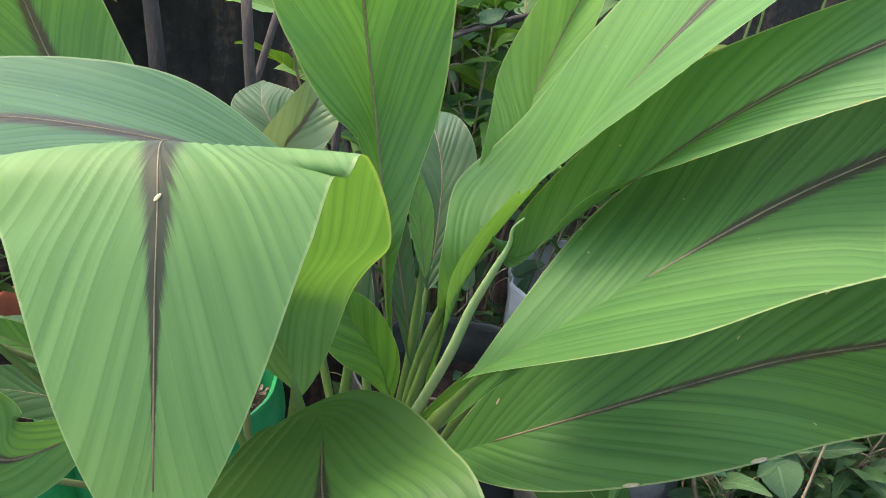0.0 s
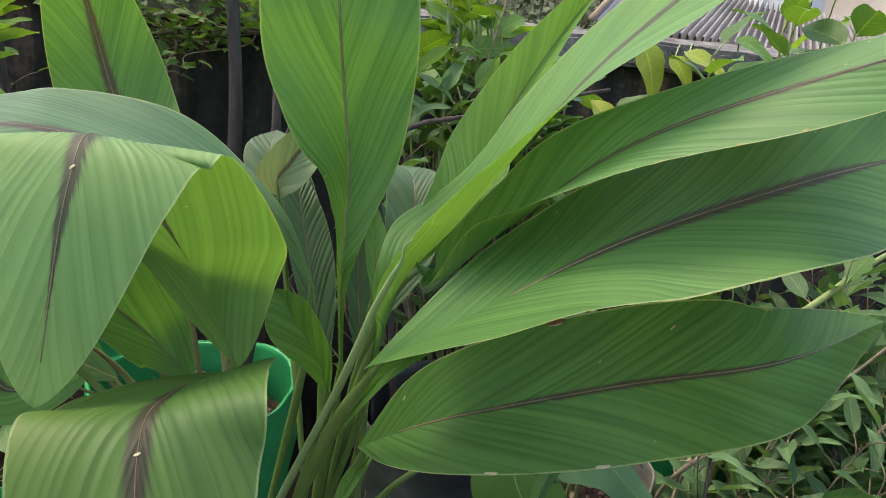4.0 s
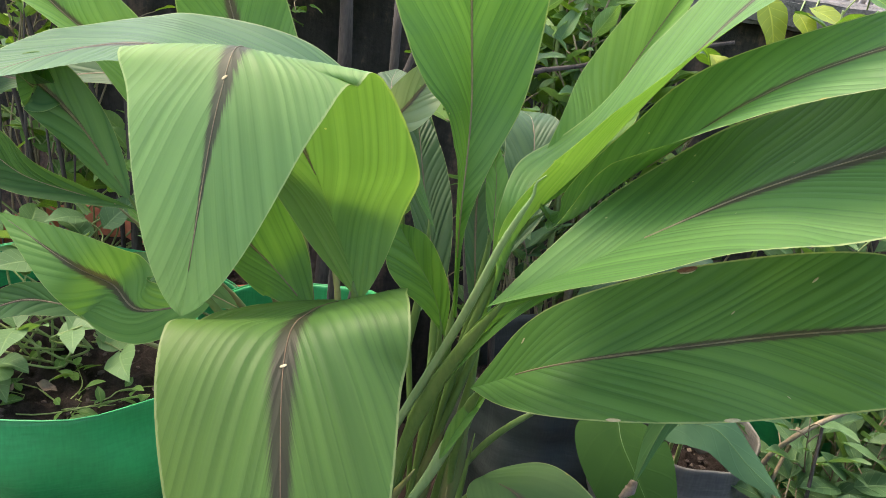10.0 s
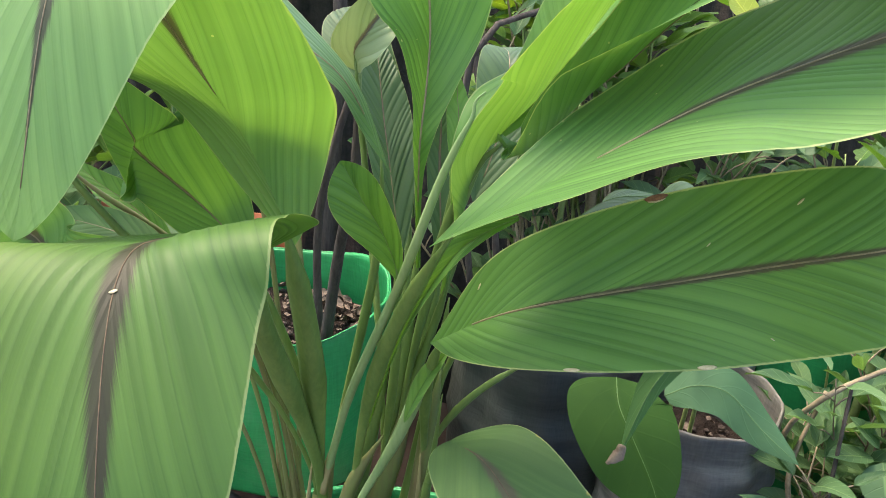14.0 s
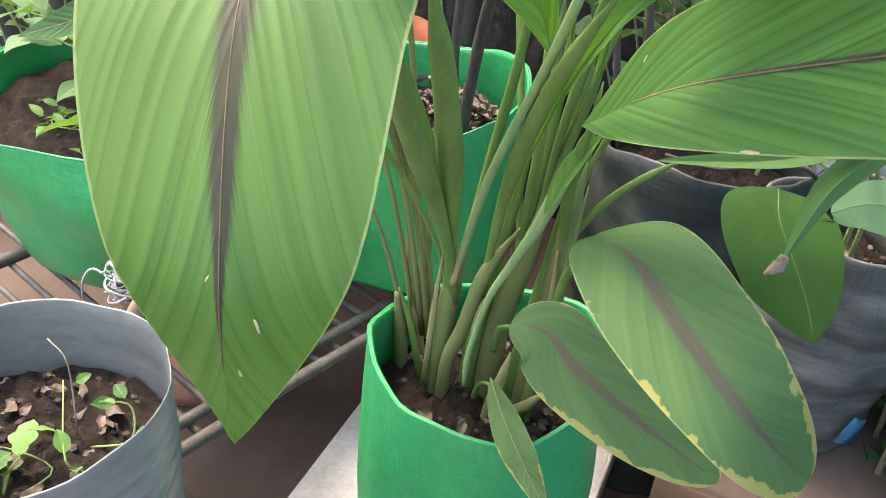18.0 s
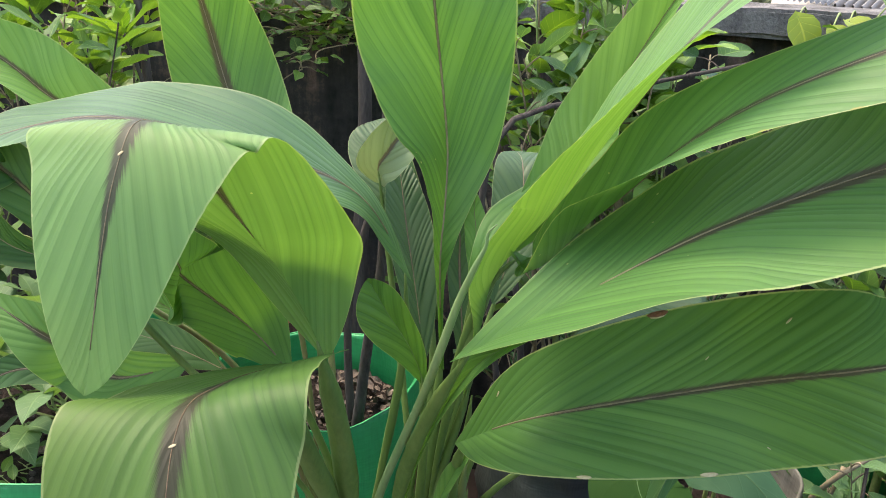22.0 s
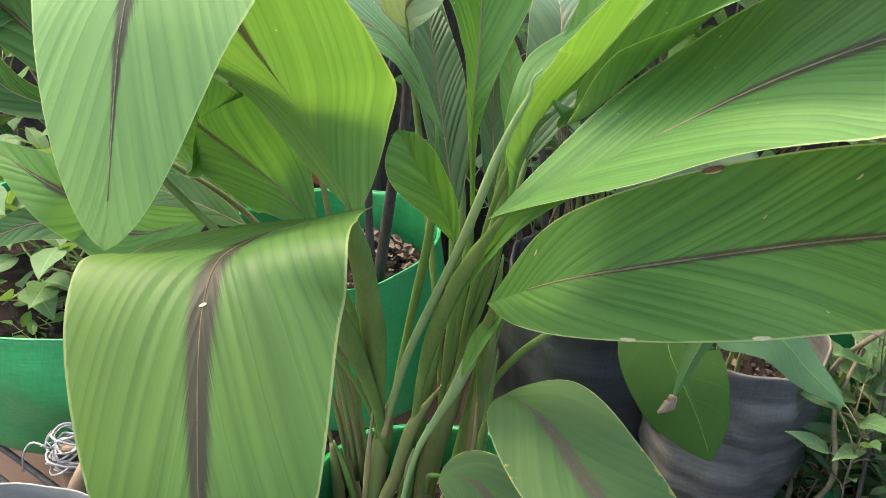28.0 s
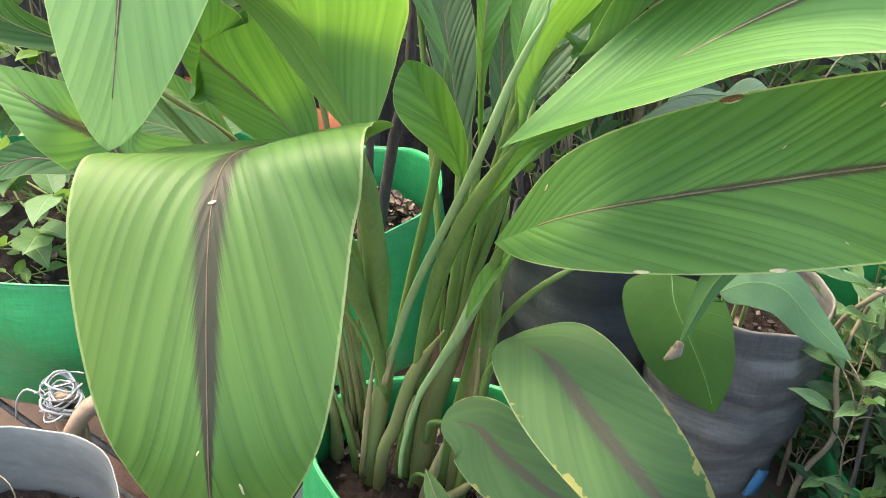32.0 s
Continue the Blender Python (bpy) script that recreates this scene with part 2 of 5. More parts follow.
PSEUDO = plain("wrapped_sheath", (0.135, 0.110, 0.050), (0.130, 0.195, 0.052), 9.0, 0.5, 0.35, 0.001, stretch=(5.0, 5.0, 0.5))
SHEATH = plain("leaf_sheath", (0.17, 0.14, 0.07), (0.26, 0.25, 0.10), 16.0, 0.55, 0.4, 0.001, stretch=(4.0, 4.0, 0.3))
SHRUB_A = small_leaf_material("shrub_leaf_blue", (0.042, 0.108, 0.046), (0.14, 0.255, 0.112), (1.6, 1.7, 0.6))
SHRUB_B = small_leaf_material("shrub_leaf_green", (0.035, 0.10, 0.025), (0.125, 0.25, 0.06), (1.9, 1.8, 0.5))
SHRUB_Y = small_leaf_material("shrub_leaf_yellow", (0.16, 0.24, 0.03), (0.32, 0.38, 0.06), (1.6, 1.6, 0.5))
SHRUB_L = small_leaf_material("shrub_leaf_lime", (0.06, 0.15, 0.025), (0.17, 0.31, 0.06), (1.9, 1.8, 0.5), 0.42)
SHRUB_P = small_leaf_material("seedling_leaf", (0.055, 0.125, 0.042), (0.135, 0.235, 0.10), (1.7, 1.7, 0.6), 0.55)
SHRUB_D = small_leaf_material("shrub_leaf_dark", (0.03, 0.085, 0.04), (0.08, 0.17, 0.075), (1.5, 1.6, 0.6))
DRY = plain("dry_leaf", (0.045, 0.032, 0.024), (0.20, 0.155, 0.115), 30.0, 0.8, 0.6, 0.003)
BARK = plain("bark", (0.024, 0.020, 0.017), (0.085, 0.072, 0.062), 22.0, 0.9, 0.8, 0.006, stretch=(2.0, 2.0, 0.4))
TWIG = plain("twig", (0.13, 0.10, 0.06), (0.30, 0.25, 0.16), 40.0, 0.8, 0.5, 0.002)
GREEN_TWIG = plain("green_twig", (0.12, 0.19, 0.05), (0.26, 0.33, 0.12), 40.0, 0.6, 0.4, 0.002)
SOIL = plain("potting_soil", (0.006, 0.0045, 0.004), (0.042, 0.031, 0.025), 70.0, 0.95, 1.0, 0.010, spec=0.15)
PEBBLE = plain("pebble", (0.018, 0.013, 0.011), (0.085, 0.065, 0.053), 30.0, 0.85, 0.5, 0.004)
CONCRETE = plain("slab_concrete", (0.33, 0.31, 0.28), (0.56, 0.54, 0.50), 20.0, 0.85, 0.45, 0.004)
CANE = plain("bamboo_cane", (0.025, 0.023, 0.020), (0.10, 0.09, 0.078), 22.0, 0.65, 0.5, 0.002, stretch=(2.0, 2.0, 0.4))
CANE_WARM = plain("cane_warm", (0.17, 0.11, 0.07), (0.34, 0.25, 0.17), 22.0, 0.6, 0.4, 0.002)
TIE = plain("plastic_tie", (0.22, 0.23, 0.23), (0.42, 0.43, 0.43), 60.0, 0.45, 0.4, 0.002)
BRICK = plain("brick_clay", (0.20, 0.085, 0.05), (0.38, 0.19, 0.12), 24.0, 0.9, 0.6, 0.005)
TERRACOTTA = plain("terracotta", (0.36, 0.10, 0.05), (0.52, 0.18, 0.09), 18.0, 0.7, 0.3, 0.003)
DRUM_BLUE = plain("drum_blue", (0.005, 0.105, 0.33), (0.010, 0.155, 0.45), 9.0, 0.38, 0.12, 0.003)
DRUM_RIM = plain("drum_rim", (0.10, 0.26, 0.55), (0.30, 0.45, 0.70), 25.0, 0.4, 0.2, 0.002)


def tarp(name, lo, hi, rough=0.42, streaks=0.0):
    """Woven plastic sheet: fine crosswise threads, soft creases."""
    k = Kit(name)
    a = k.noise(7.0, 4.0, 0.6)
    w1 = k.noise(190.0, 1.0, 0.5, stretch=(0.25, 0.25, 1.6))
    w2 = k.noise(190.0, 1.0, 0.5, stretch=(1.6, 1.6, 0.25))
    f = k.math("ADD", k.math("MULTIPLY", a, 0.6), k.math("MULTIPLY", k.math("ADD", w1, w2), 0.2))
    col = k.ramp(f, (0.3, lo), (0.7, hi))
    dust = k.ramp(k.noise(11.0, 6.0, 0.7), (0.55, (0, 0, 0)), (0.8, (1, 1, 1)))
    col = k.mix(k.math("MULTIPLY", dust, 0.18 if hi[1] > 0.08 else 0.04), col, (0.30, 0.27, 0.22))
    if streaks:
        st = k.ramp(k.noise(9.0, 6.0, 0.65, stretch=(0.6, 0.6, 4.0)), (0.48, (0, 0, 0)), (0.66, (1, 1, 1)))
        col = k.mix(k.math("MULTIPLY", st, streaks), col, (hi[0] * 1.8, hi[1] * 1.8, hi[2] * 1.75))
    k.bump(k.math("ADD", k.math("MULTIPLY", k.math("ADD", w1, w2), 0.35), a), 0.35, 0.004)
    return k.set(col, rough, 0.5)


TARP_GREEN = tarp("tarp_green", (0.003, 0.175, 0.05), (0.008, 0.33, 0.10))
BAG_GREY = tarp("bag_grey", (0.052, 0.051, 0.044), (0.145, 0.142, 0.122), 0.6, 0.6)
BAG_CLEAR = plain("pale_plastic", (0.115, 0.122, 0.112), (0.215, 0.222, 0.203), 7.0, 0.35, 0.12, 0.003, stretch=(1, 1, 3))
BAG_BLACK = tarp("bag_black", (0.010, 0.014, 0.0135), (0.034, 0.040, 0.036), 0.5, 0.5)
BAG_WHITE = tarp("bag_white", (0.42, 0.45, 0.46), (0.66, 0.69, 0.70), 0.4)
LABEL_BLUE = tarp("label_blue", (0.02, 0.12, 0.24), (0.05, 0.22, 0.36), 0.4)


def floor_material():
    k = Kit("terrace_floor")
    a = k.noise(2.4, 8.0, 0.65)
    b = k.noise(26.0, 6.0, 0.7)
    f = k.math("ADD", k.math("MULTIPLY", a, 0.6), k.math("MULTIPLY", b, 0.4))
    col = k.ramp(f, (0.3, (0.04, 0.025, 0.018)), (0.55, (0.095, 0.06, 0.044)), (0.75, (0.16, 0.115, 0.09)))
    k.bump(f, 0.5, 0.006)
    return k.set(col, k.math("MULTIPLY_ADD", b, 0.4, 0.45), 0.4)


def wall_material():
    """Old plaster, black with algae and streaked downwards, rust-brown where it has come off."""
    k = Kit("old_plaster")
    st = k.noise(9.0, 6.0, 0.65, stretch=(1.6, 1.6, 0.22))
    bl = k.noise(3.0, 6.0, 0.65)
    gr = k.noise(60.0, 5.0, 0.7)
    f = k.math("ADD", k.math("MULTIPLY", st, 0.55), k.math("ADD", k.math("MULTIPLY", bl, 0.25), k.math("MULTIPLY", gr, 0.2)))
    col = k.ramp(f, (0.38, (0.012, 0.013, 0.012)), (0.50, (0.04, 0.038, 0.034)), (0.57, (0.125, 0.085, 0.07)), (0.66, (0.24, 0.19, 0.165)))
    k.bump(k.math("ADD", gr, st), 0.7, 0.008)
    return k.set(col, 0.92, 0.25)


FLOOR, WALL = floor_material(), wall_material()
COPING = plain("coping", (0.05, 0.05, 0.047), (0.22, 0.21, 0.20), 26.0, 0.95, 0.9, 0.008)
ROOF = plain("roof_sheet", (0.11, 0.105, 0.10), (0.26, 0.245, 0.23), 1.2, 0.6, 0.2, 0.01)
ROOF_DARK = plain("roof_sheet_dark", (0.05, 0.055, 0.06), (0.15, 0.16, 0.17), 1.6, 0.55, 0.2, 0.01)
HOUSE_WHITE = plain("house_paint", (0.36, 0.39, 0.43), (0.48, 0.51, 0.54), 0.8, 0.8, 0.1, 0.01)
HOUSE_CREAM = plain("house_cream", (0.40, 0.35, 0.29), (0.52, 0.46, 0.39), 0.8, 0.8, 0.1, 0.01)
HOUSE_RED = plain("grille_red", (0.22, 0.06, 0.05), (0.34, 0.11, 0.09), 4.0, 0.7, 0.2, 0.01)
GLASS_DARK = plain("window_dark", (0.02, 0.025, 0.03), (0.06, 0.07, 0.08), 2.0, 0.2, 0.0, 0.01)
FAR = plain("far_slope", (0.03, 0.045, 0.025), (0.10, 0.10, 0.075), 1.1, 0.95, 0.2, 0.1, spec=0.1)


# ---------------------------------------------------------------- mesh kit
def put(name, me, material, parent=None, label="", m=None):
    me.materials.clear()
    me.materials.append(material)
    ob = new(name, me)
    if parent is not None:
        ob.parent = parent
    if m is not None:
        ob.matrix_local = m
    if label:
        ob["label"] = label
    return ob


def part(name, bm, material, parent, label="", smooth=True, m=None):
    me = bpy.data.meshes.new(name)
    bm.normal_update()
    bm.to_mesh(me)
    bm.free()
    if smooth:
        me.polygons.foreach_set("use_smooth", [True] * len(me.polygons))
    return put(name, me, material, parent, label, m)


def root(name, label, category, at=(0, 0, 0), group="", kind=""):
    e = new(name)
    e.location = at
    e.empty_display_size = 0.05
    return tagged(e, label, category, group, kind)


def quads(rows, closed=False, bm=None):
    """A skin over rows of points."""
    bm = bm or bmesh.new()
    vs = [[bm.verts.new(p) for p in r] for r in rows]
    for a, b in zip(vs, vs[1:]):
        n = len(a)
        for i in range(n if closed else n - 1):
            j = (i + 1) % n
            bm.faces.new((a[i], a[j], b[j], b[i]))
    return bm, vs


def spline(ctrl, u):
    """Catmull-Rom through the control rows, at u from 0 to 1."""
    c = np.asarray(ctrl, float)
    n = len(c)
    x = np.clip(np.asarray(u, float), 0, 1) * (n - 1)
    k = np.minimum(x.astype(int), n - 2)
    f = (x - k)[:, None]
    ext = np.vstack([2 * c[0] - c[1], c, 2 * c[-1] - c[-2]])
    p0, p1, p2, p3 = ext[k], ext[k + 1], ext[k + 2], ext[k + 3]
    return p1 + 0.5 * f * (p2 - p0 + f * (2 * p0 - 5 * p1 + 4 * p2 - p3 + f * (3 * (p1 - p2) + p3 - p0)))


def tube(ctrl, radii, steps=16, sides=8, wob=0.0, flat=1.0, bm=None, seed=0):
    """A round stalk along a smooth line; radii are given at even steps."""
    rnd = random.Random(seed)
    u = np.linspace(0, 1, steps + 1)
    line = spline(ctrl, u) if len(ctrl) > 2 else np.outer(1 - u, ctrl[0]) + np.outer(u, ctrl[1])
    rad = np.interp(u, np.linspace(0, 1, len(radii)), radii)
    rows, side = [], None
    for i, p in enumerate(line):
        t = Vector(line[min(i + 1, steps)] - line[max(i - 1, 0)]).normalized()
        ref = side if side is not None else (Vector((1, 0, 0)) if abs(t.x) < 0.8 else Vector((0, 1, 0)))
        side = (ref - t * ref.dot(t)).normalized()
        nrm = t.cross(side)
        r = float(rad[i]) * (1 + wob * rnd.uniform(-1, 1))
        rows.append([Vector(p) + r * (math.cos(a) * side + flat * math.sin(a) * nrm) for a in (2 * math.pi * j / sides for j in range(sides))])
    bm, vs = quads(rows, True, bm)
    bm.faces.new(vs[0][::-1])
    bm.faces.new(vs[-1])
    return bm


def box(sx, sy, sz, bevel=0.004, seed=0, wob=0.0):
    bm = bmesh.new()
    bmesh.ops.create_cube(bm, size=1.0)
    rnd = random.Random(seed)
    for v in bm.verts:
        v.co = Vector((v.co.x * sx, v.co.y * sy, v.co.z * sz)) + Vector([rnd.uniform(-wob, wob) for _ in range(3)])
    if bevel:
        bmesh.ops.bevel(bm, geom=bm.edges[:], offset=bevel, segments=2, affect="EDGES")
    return bm


def profile(u, um, a, b):
    f = np.where(u < um, np.maximum(1 - ((um - u) / um) ** 2, 0) ** a, np.maximum(1 - (np.maximum(u - um, 0) / (1 - um)) ** 2.0, 0) ** (b * 0.5 + 0.35))
    return f


TEAR = plain("scorched_tear", (0.09, 0.035, 0.018), (0.26, 0.12, 0.06), 90.0, 0.8, 0.5, 0.001)
SCAR = plain("dry_scar", (0.34, 0.28, 0.14), (0.55, 0.48, 0.30), 200.0, 0.8, 0.5, 0.001)


def scar(ob, at, nor, size=0.0013, material=None, long=None):
    """A dried fleck on a leaf; with long it is drawn out along the veins."""
    bm = bmesh.new()
    bmesh.ops.create_icosphere(bm, subdivisions=2, radius=1.0)
    k = 1.4 if long is None else 2.2
    for v in bm.verts:
        v.co = Vector((v.co.x * size * k, v.co.y * size * 0.6, v.co.z * 0.00025)) * (1 + 0.3 * noise.noise(v.co * 2.3))
    z = Vector(nor).normalized()
    x = z.orthogonal() if long is None else Vector(long) - z * Vector(long).dot(z)
    x.normalize()
    m = Matrix((x, z.cross(x), z)).transposed().to_4x4()
    part("scar", bm, material or SCAR, ob, m=Matrix.Translation(Vector(at)) @ m)


def blade(plant, spine, sides, cup, w, um, a, b, material, flame=0.10, rib=RIB, seed=0, wave=0.0022, label="", rib_r=0.0006, span=(0.12, 0.97), nu=190, nv=40, pleat=0.00040, period=0.0150, slant=2.2, marks=(), shape=None, name="leaf"):
    """One big leaf: a line for the midrib, the way its right edge points, and how far it is folded up."""
    rnd = random.Random(seed)
    u = np.linspace(0, 1, nu + 1)
    mid = spline(spine, u)
    tan = np.gradient(mid, axis=0)
    tan /= np.linalg.norm(tan, axis=1)[:, None] + 1e-9
    length = float(np.linalg.norm(np.diff(mid, axis=0), axis=1).sum())
    s = spline(sides, u)
    s -= (s * tan).sum(1)[:, None] * tan
    s /= np.linalg.norm(s, axis=1)[:, None] + 1e-9
    nor = np.cross(s, tan)
    fold = np.radians(spline([[c] for c in cup], u)[:, 0])[:, None]
    width = (w * np.maximum(profile(u, um, a, b), 0.006))[:, None] if shape is None else spline([[h] for h in shape], u)
    dist = (u * length)[:, None]
    v = np.linspace(-1, 1, 2 * nv + 1)[None, :]
    av, right = np.abs(v), (v > 0) * 1.0
    ph1, ph2 = rnd.uniform(0, 6.28), rnd.uniform(0, 6.28)
    phase = (dist - slant * av ** 0.9 * width) / period
    bent = phase + 0.42 * np.sin(0.83 * phase + ph2 + 2 * right) + 0.16 * np.sin(2.3 * phase + ph1)
    lift = pleat * (1.6 * np.abs(np.sin(3.1416 * bent)) ** 0.8 - 0.8) * np.minimum(1.0, 4 * av) * (1 - 0.45 * av) * (0.65 + 0.45 * np.sin(phase * 0.61 + ph1 + v))
    lift = lift + wave * av ** 2.5 * (width / w) * (np.sin(dist * 21 + ph1 + 1.3 * right) + 0.35 * np.sin(dist * 47 + ph2 + 2.1 * right))
    lift = lift - 0.10 * width * av * (1 - av)
    arc = fold * (1.12 - 0.12 * av)
    pts = mid[:, None] + (v * width * np.cos(arc))[..., None] * s[:, None] + (av * width * np.sin(arc) + lift)[..., None] * nor[:, None]
    t = (u - span[0]) / (span[1] - span[0])
    strength = np.clip(4.5 * t, 0, 1) * np.clip(3.6 * (1 - t), 0, 1) * flame * (0.75 + 0.5 * (1 - np.abs(2 * t - 1)))
    m = 2 * nv + 1
    idx = np.arange((nu + 1) * m).reshape(nu + 1, m)
    faces = np.stack([idx[:-1, :-1], idx[:-1, 1:], idx[1:, 1:], idx[1:, :-1]], -1).reshape(-1, 4)
    me = bpy.data.meshes.new("leaf")
    me.from_pydata(pts.reshape(-1, 3).tolist(), [], faces.tolist())
    full = np.ones_like(phase)
    for name, x, y in (("leaf", u[:, None] * full, (0.5 + 0.5 * v) * full), ("vein", bent, av * full), ("rib", strength[:, None] * full, (seed % 17) / 17 * full)):
        layer = me.uv_layers.new(name=name)
        layer.data.foreach_set("uv", np.stack([x.reshape(-1)[faces.reshape(-1)], y.reshape(-1)[faces.reshape(-1)]], -1).reshape(-1).astype(np.float32))
    me.polygons.foreach_set("use_smooth", [True] * len(me.polygons))
    me.update()
    ob = put(name, me, material, plant, label)
    for fu, fv, size, *own in marks:
        i, j = int(fu * nu), min(2 * nv - 1, int((0.5 + 0.5 * fv) * 2 * nv))
        n = np.cross(pts[i, j + 1] - pts[i, j - 1], pts[i + 1, j] - pts[i - 1, j])
        n = -n if n[1] > 0 else n
        run = pts[i + 4, j] - pts[i - 4, j] if abs(fv) > 0.9 else pts[i + 2, j - (3 if fv < 0 else -3)] - pts[i, j]
        scar(ob, pts[i, j] + (0.0005 if own else 0.0003) * n / np.linalg.norm(n), n, size, own[0] if own else None, run)
    off = mid - 0.0001 * nor
    rr = np.interp(u, (0, 0.25, 0.5, 0.75, 1), (rib_r * 1.5, rib_r * 1.3, rib_r, rib_r * 0.7, 0.0003))
    i0, i1, sk = int(span[0] * nu), int(min(0.99, span[1]) * nu), max(1, nu // 40)
    if flame > 0.0:
        part("midrib", tube(off[i0:i1:sk], rr[i0:i1:sk], 44, 8), rib, ob)
    else:
        part("midrib", tube(off[0:i1:sk], rr[0:i1:sk] * 0.6, 40, 8), rib, ob)
    return ob, mid, tan, nor


def petiole(plant, mid, tan, foot, material=STALK, r0=0.0036, r1=0.0028, lean=(0, 0, 1), pull=0.5, name="petiole", steps=18):
    """The stalk from a leaf's base down to its foot in the soil."""
    a, ta = Vector(mid[0]), -Vector(tan[2]).normalized()
    f = Vector(foot)
    d = (a - f).length
    down = (f - a).normalized()
    c1, c2 = a + (0.3 * ta + 0.7 * down) * d * 0.3, f + (Vector(lean).normalized() * 0.8 - down * 0.4) * d * pull * 0.6
    pts = [((1 - k) ** 3) * (a - ta * 0.02) + 3 * k * (1 - k) ** 2 * c1 + 3 * k * k * (1 - k) * c2 + k ** 3 * f for k in (i / 8 for i in range(9))]
    return part(name, tube(pts, [0.0008, r0, r0 * 1.1, r0 * 1.25, (r0 + r1) / 2, r1 * 0.9, r1], steps, 9, flat=0.7), material, plant)


def leaf_mesh(name, length, wide, um=0.4, fold=0.25, droop=0.25, heart=0.0, lobes=0, nu=8, nv=2, wave=0.0):
    """A small leaf lying along +y from its stalk, for shrubs."""
    bm = bmesh.new()
    uvl = bm.loops.layers.uv.new("leaf")
    rows = []
    for i in range(nu + 1):
        u = i / nu
        f = (1 - ((um - u) / um) ** 2) ** 0.6 if u < um else max(0.0, 1 - ((u - um) / (1 - um)) ** 1.7) ** 0.9
        f = max(f, 0.03)
        if lobes:
            f *= 0.62 + 0.38 * abs(math.cos(u * math.pi * lobes))
        r = []
        for j in range(-nv, nv + 1):
            v = j / nv
            y = u * length - heart * length * abs(v) ** 2 * (1 - u) ** 3
            z = fold * abs(v) * f * wide / 2 - droop * length * u * u + wave * math.sin(u * 9 + 2 * (v > 0)) * abs(v)
            r.append(((v * f * wide / 2, y, z), (u, 0.5 + 0.5 * v)))
        rows.append(r)
    vs = [[bm.verts.new(p) for p, _ in r] for r in rows]
    for i in range(nu):
        for j in range(2 * nv):
            f = bm.faces.new((vs[i][j], vs[i][j + 1], vs[i + 1][j + 1], vs[i + 1][j]))
            for lp, (x, y) in zip(f.loops, ((i, j), (i, j + 1), (i + 1, j + 1), (i + 1, j))):
                lp[uvl].uv = rows[x][y][1]
            f.smooth = True
    me = bpy.data.meshes.new(name)
    bm.to_mesh(me)
    bm.free()
    return me


def aim(at, way, roll=0.0, size=1.0):
    """A pose whose +y runs along way, its +z as far up as it can."""
    y = Vector(way).normalized()
    x = y.cross(Vector((0, 0, 1)))
    x = x.normalized() if x.length > 1e-3 else Vector((1, 0, 0))
    z = x.cross(y)
    m = Matrix((x, y, z)).transposed().to_4x4()
    return Matrix.Translation(at) @ m @ Matrix.Rotation(roll, 4, "Y") @ Matrix.Scale(size, 4)


def shrub(name, label, foot, lines, meshes, material, seed, per=14, size=(0.7, 1.2), twig=TWIG, thick=0.0026, spread=0.05, start=0.3, group="", hang=0.0, category="shrub"):
    """A shrub: stems along lines (offsets from the foot), leaves set round them in whorls."""
    rnd = random.Random(seed)
    e = root(name, label, category, foot, group)
    own = []
    for me in meshes:
        c = me.copy()
        c.materials.clear()
        c.materials.append(material)
        own.append(c)
    for ln in lines:
        n = 12
        pts = spline(ln, np.linspace(0, 1, n + 1))
        part("stem", tube(ln, [thick, thick * 0.8, thick * 0.45], 14, 6, 0.08, seed=rnd.randrange(999)), twig, e)
        for i in range(per):
            k = start + (1 - start) * (i + rnd.random()) / per
            x = k * n
            i0 = min(int(x), n - 1)
            p = Vector(pts[i0] + (pts[i0 + 1] - pts[i0]) * (x - i0))
            run = Vector(pts[i0 + 1] - pts[i0]).normalized()
            ang = i * 2.4 + rnd.uniform(-0.5, 0.5)
            out = Vector((math.cos(ang), math.sin(ang), rnd.uniform(-0.1, 0.65) - hang))
            way = (out + run * rnd.uniform(0.2, 0.9)).normalized()
            p2 = p + way * rnd.uniform(0.15, 1.0) * spread
            sz = rnd.uniform(*size)
            if spread > 0.03 and (p2 - p).length > 0.015:
                part("leaf_stalk", tube([p, (p + p2) / 2 + Vector((0, 0, 0.004)), p2], [0.0012, 0.0009], 3, 4), twig, e)
            ob = new("leaf", own[rnd.randrange(len(own))])
            ob.parent = e
            ob.matrix_local = aim(p2, way, rnd.uniform(-0.7, 0.7), sz)
    return e


def soil(parent, r, z, seed, bumps=0.012, name="soil", rx=1.0):
    rnd = random.Random(seed)
    rows = []
    for i in range(27):
        k = i / 26
        rows.append([Vector((rx * r * k * math.cos(a), r * k * math.sin(a), z + bumps * (1 - 0.2 * k) * (noise.noise(Vector((r * k * math.cos(a) * 40, r * k * math.sin(a) * 40, seed))) + 0.8 * noise.noise(Vector((r * k * math.cos(a) * 110, r * k * math.sin(a) * 110, seed + 5))) + 0.45 * abs(noise.noise(Vector((r * k * math.cos(a) * 260, r * k * math.sin(a) * 260, seed + 9)))))))
                     for a in (2 * math.pi * j / 72 for j in range(72))])
    bm, _ = quads(rows[1:], True)
    c = bm.verts.new((0, 0, z))
    bm.verts.ensure_lookup_table()
    first = bm.verts[0:72]
    for j in range(72):
        bm.faces.new((c, first[j], first[(j + 1) % 72]))
    bmesh.ops.recalc_face_normals(bm, faces=bm.faces[:])
    return part(name, bm, SOIL, parent)


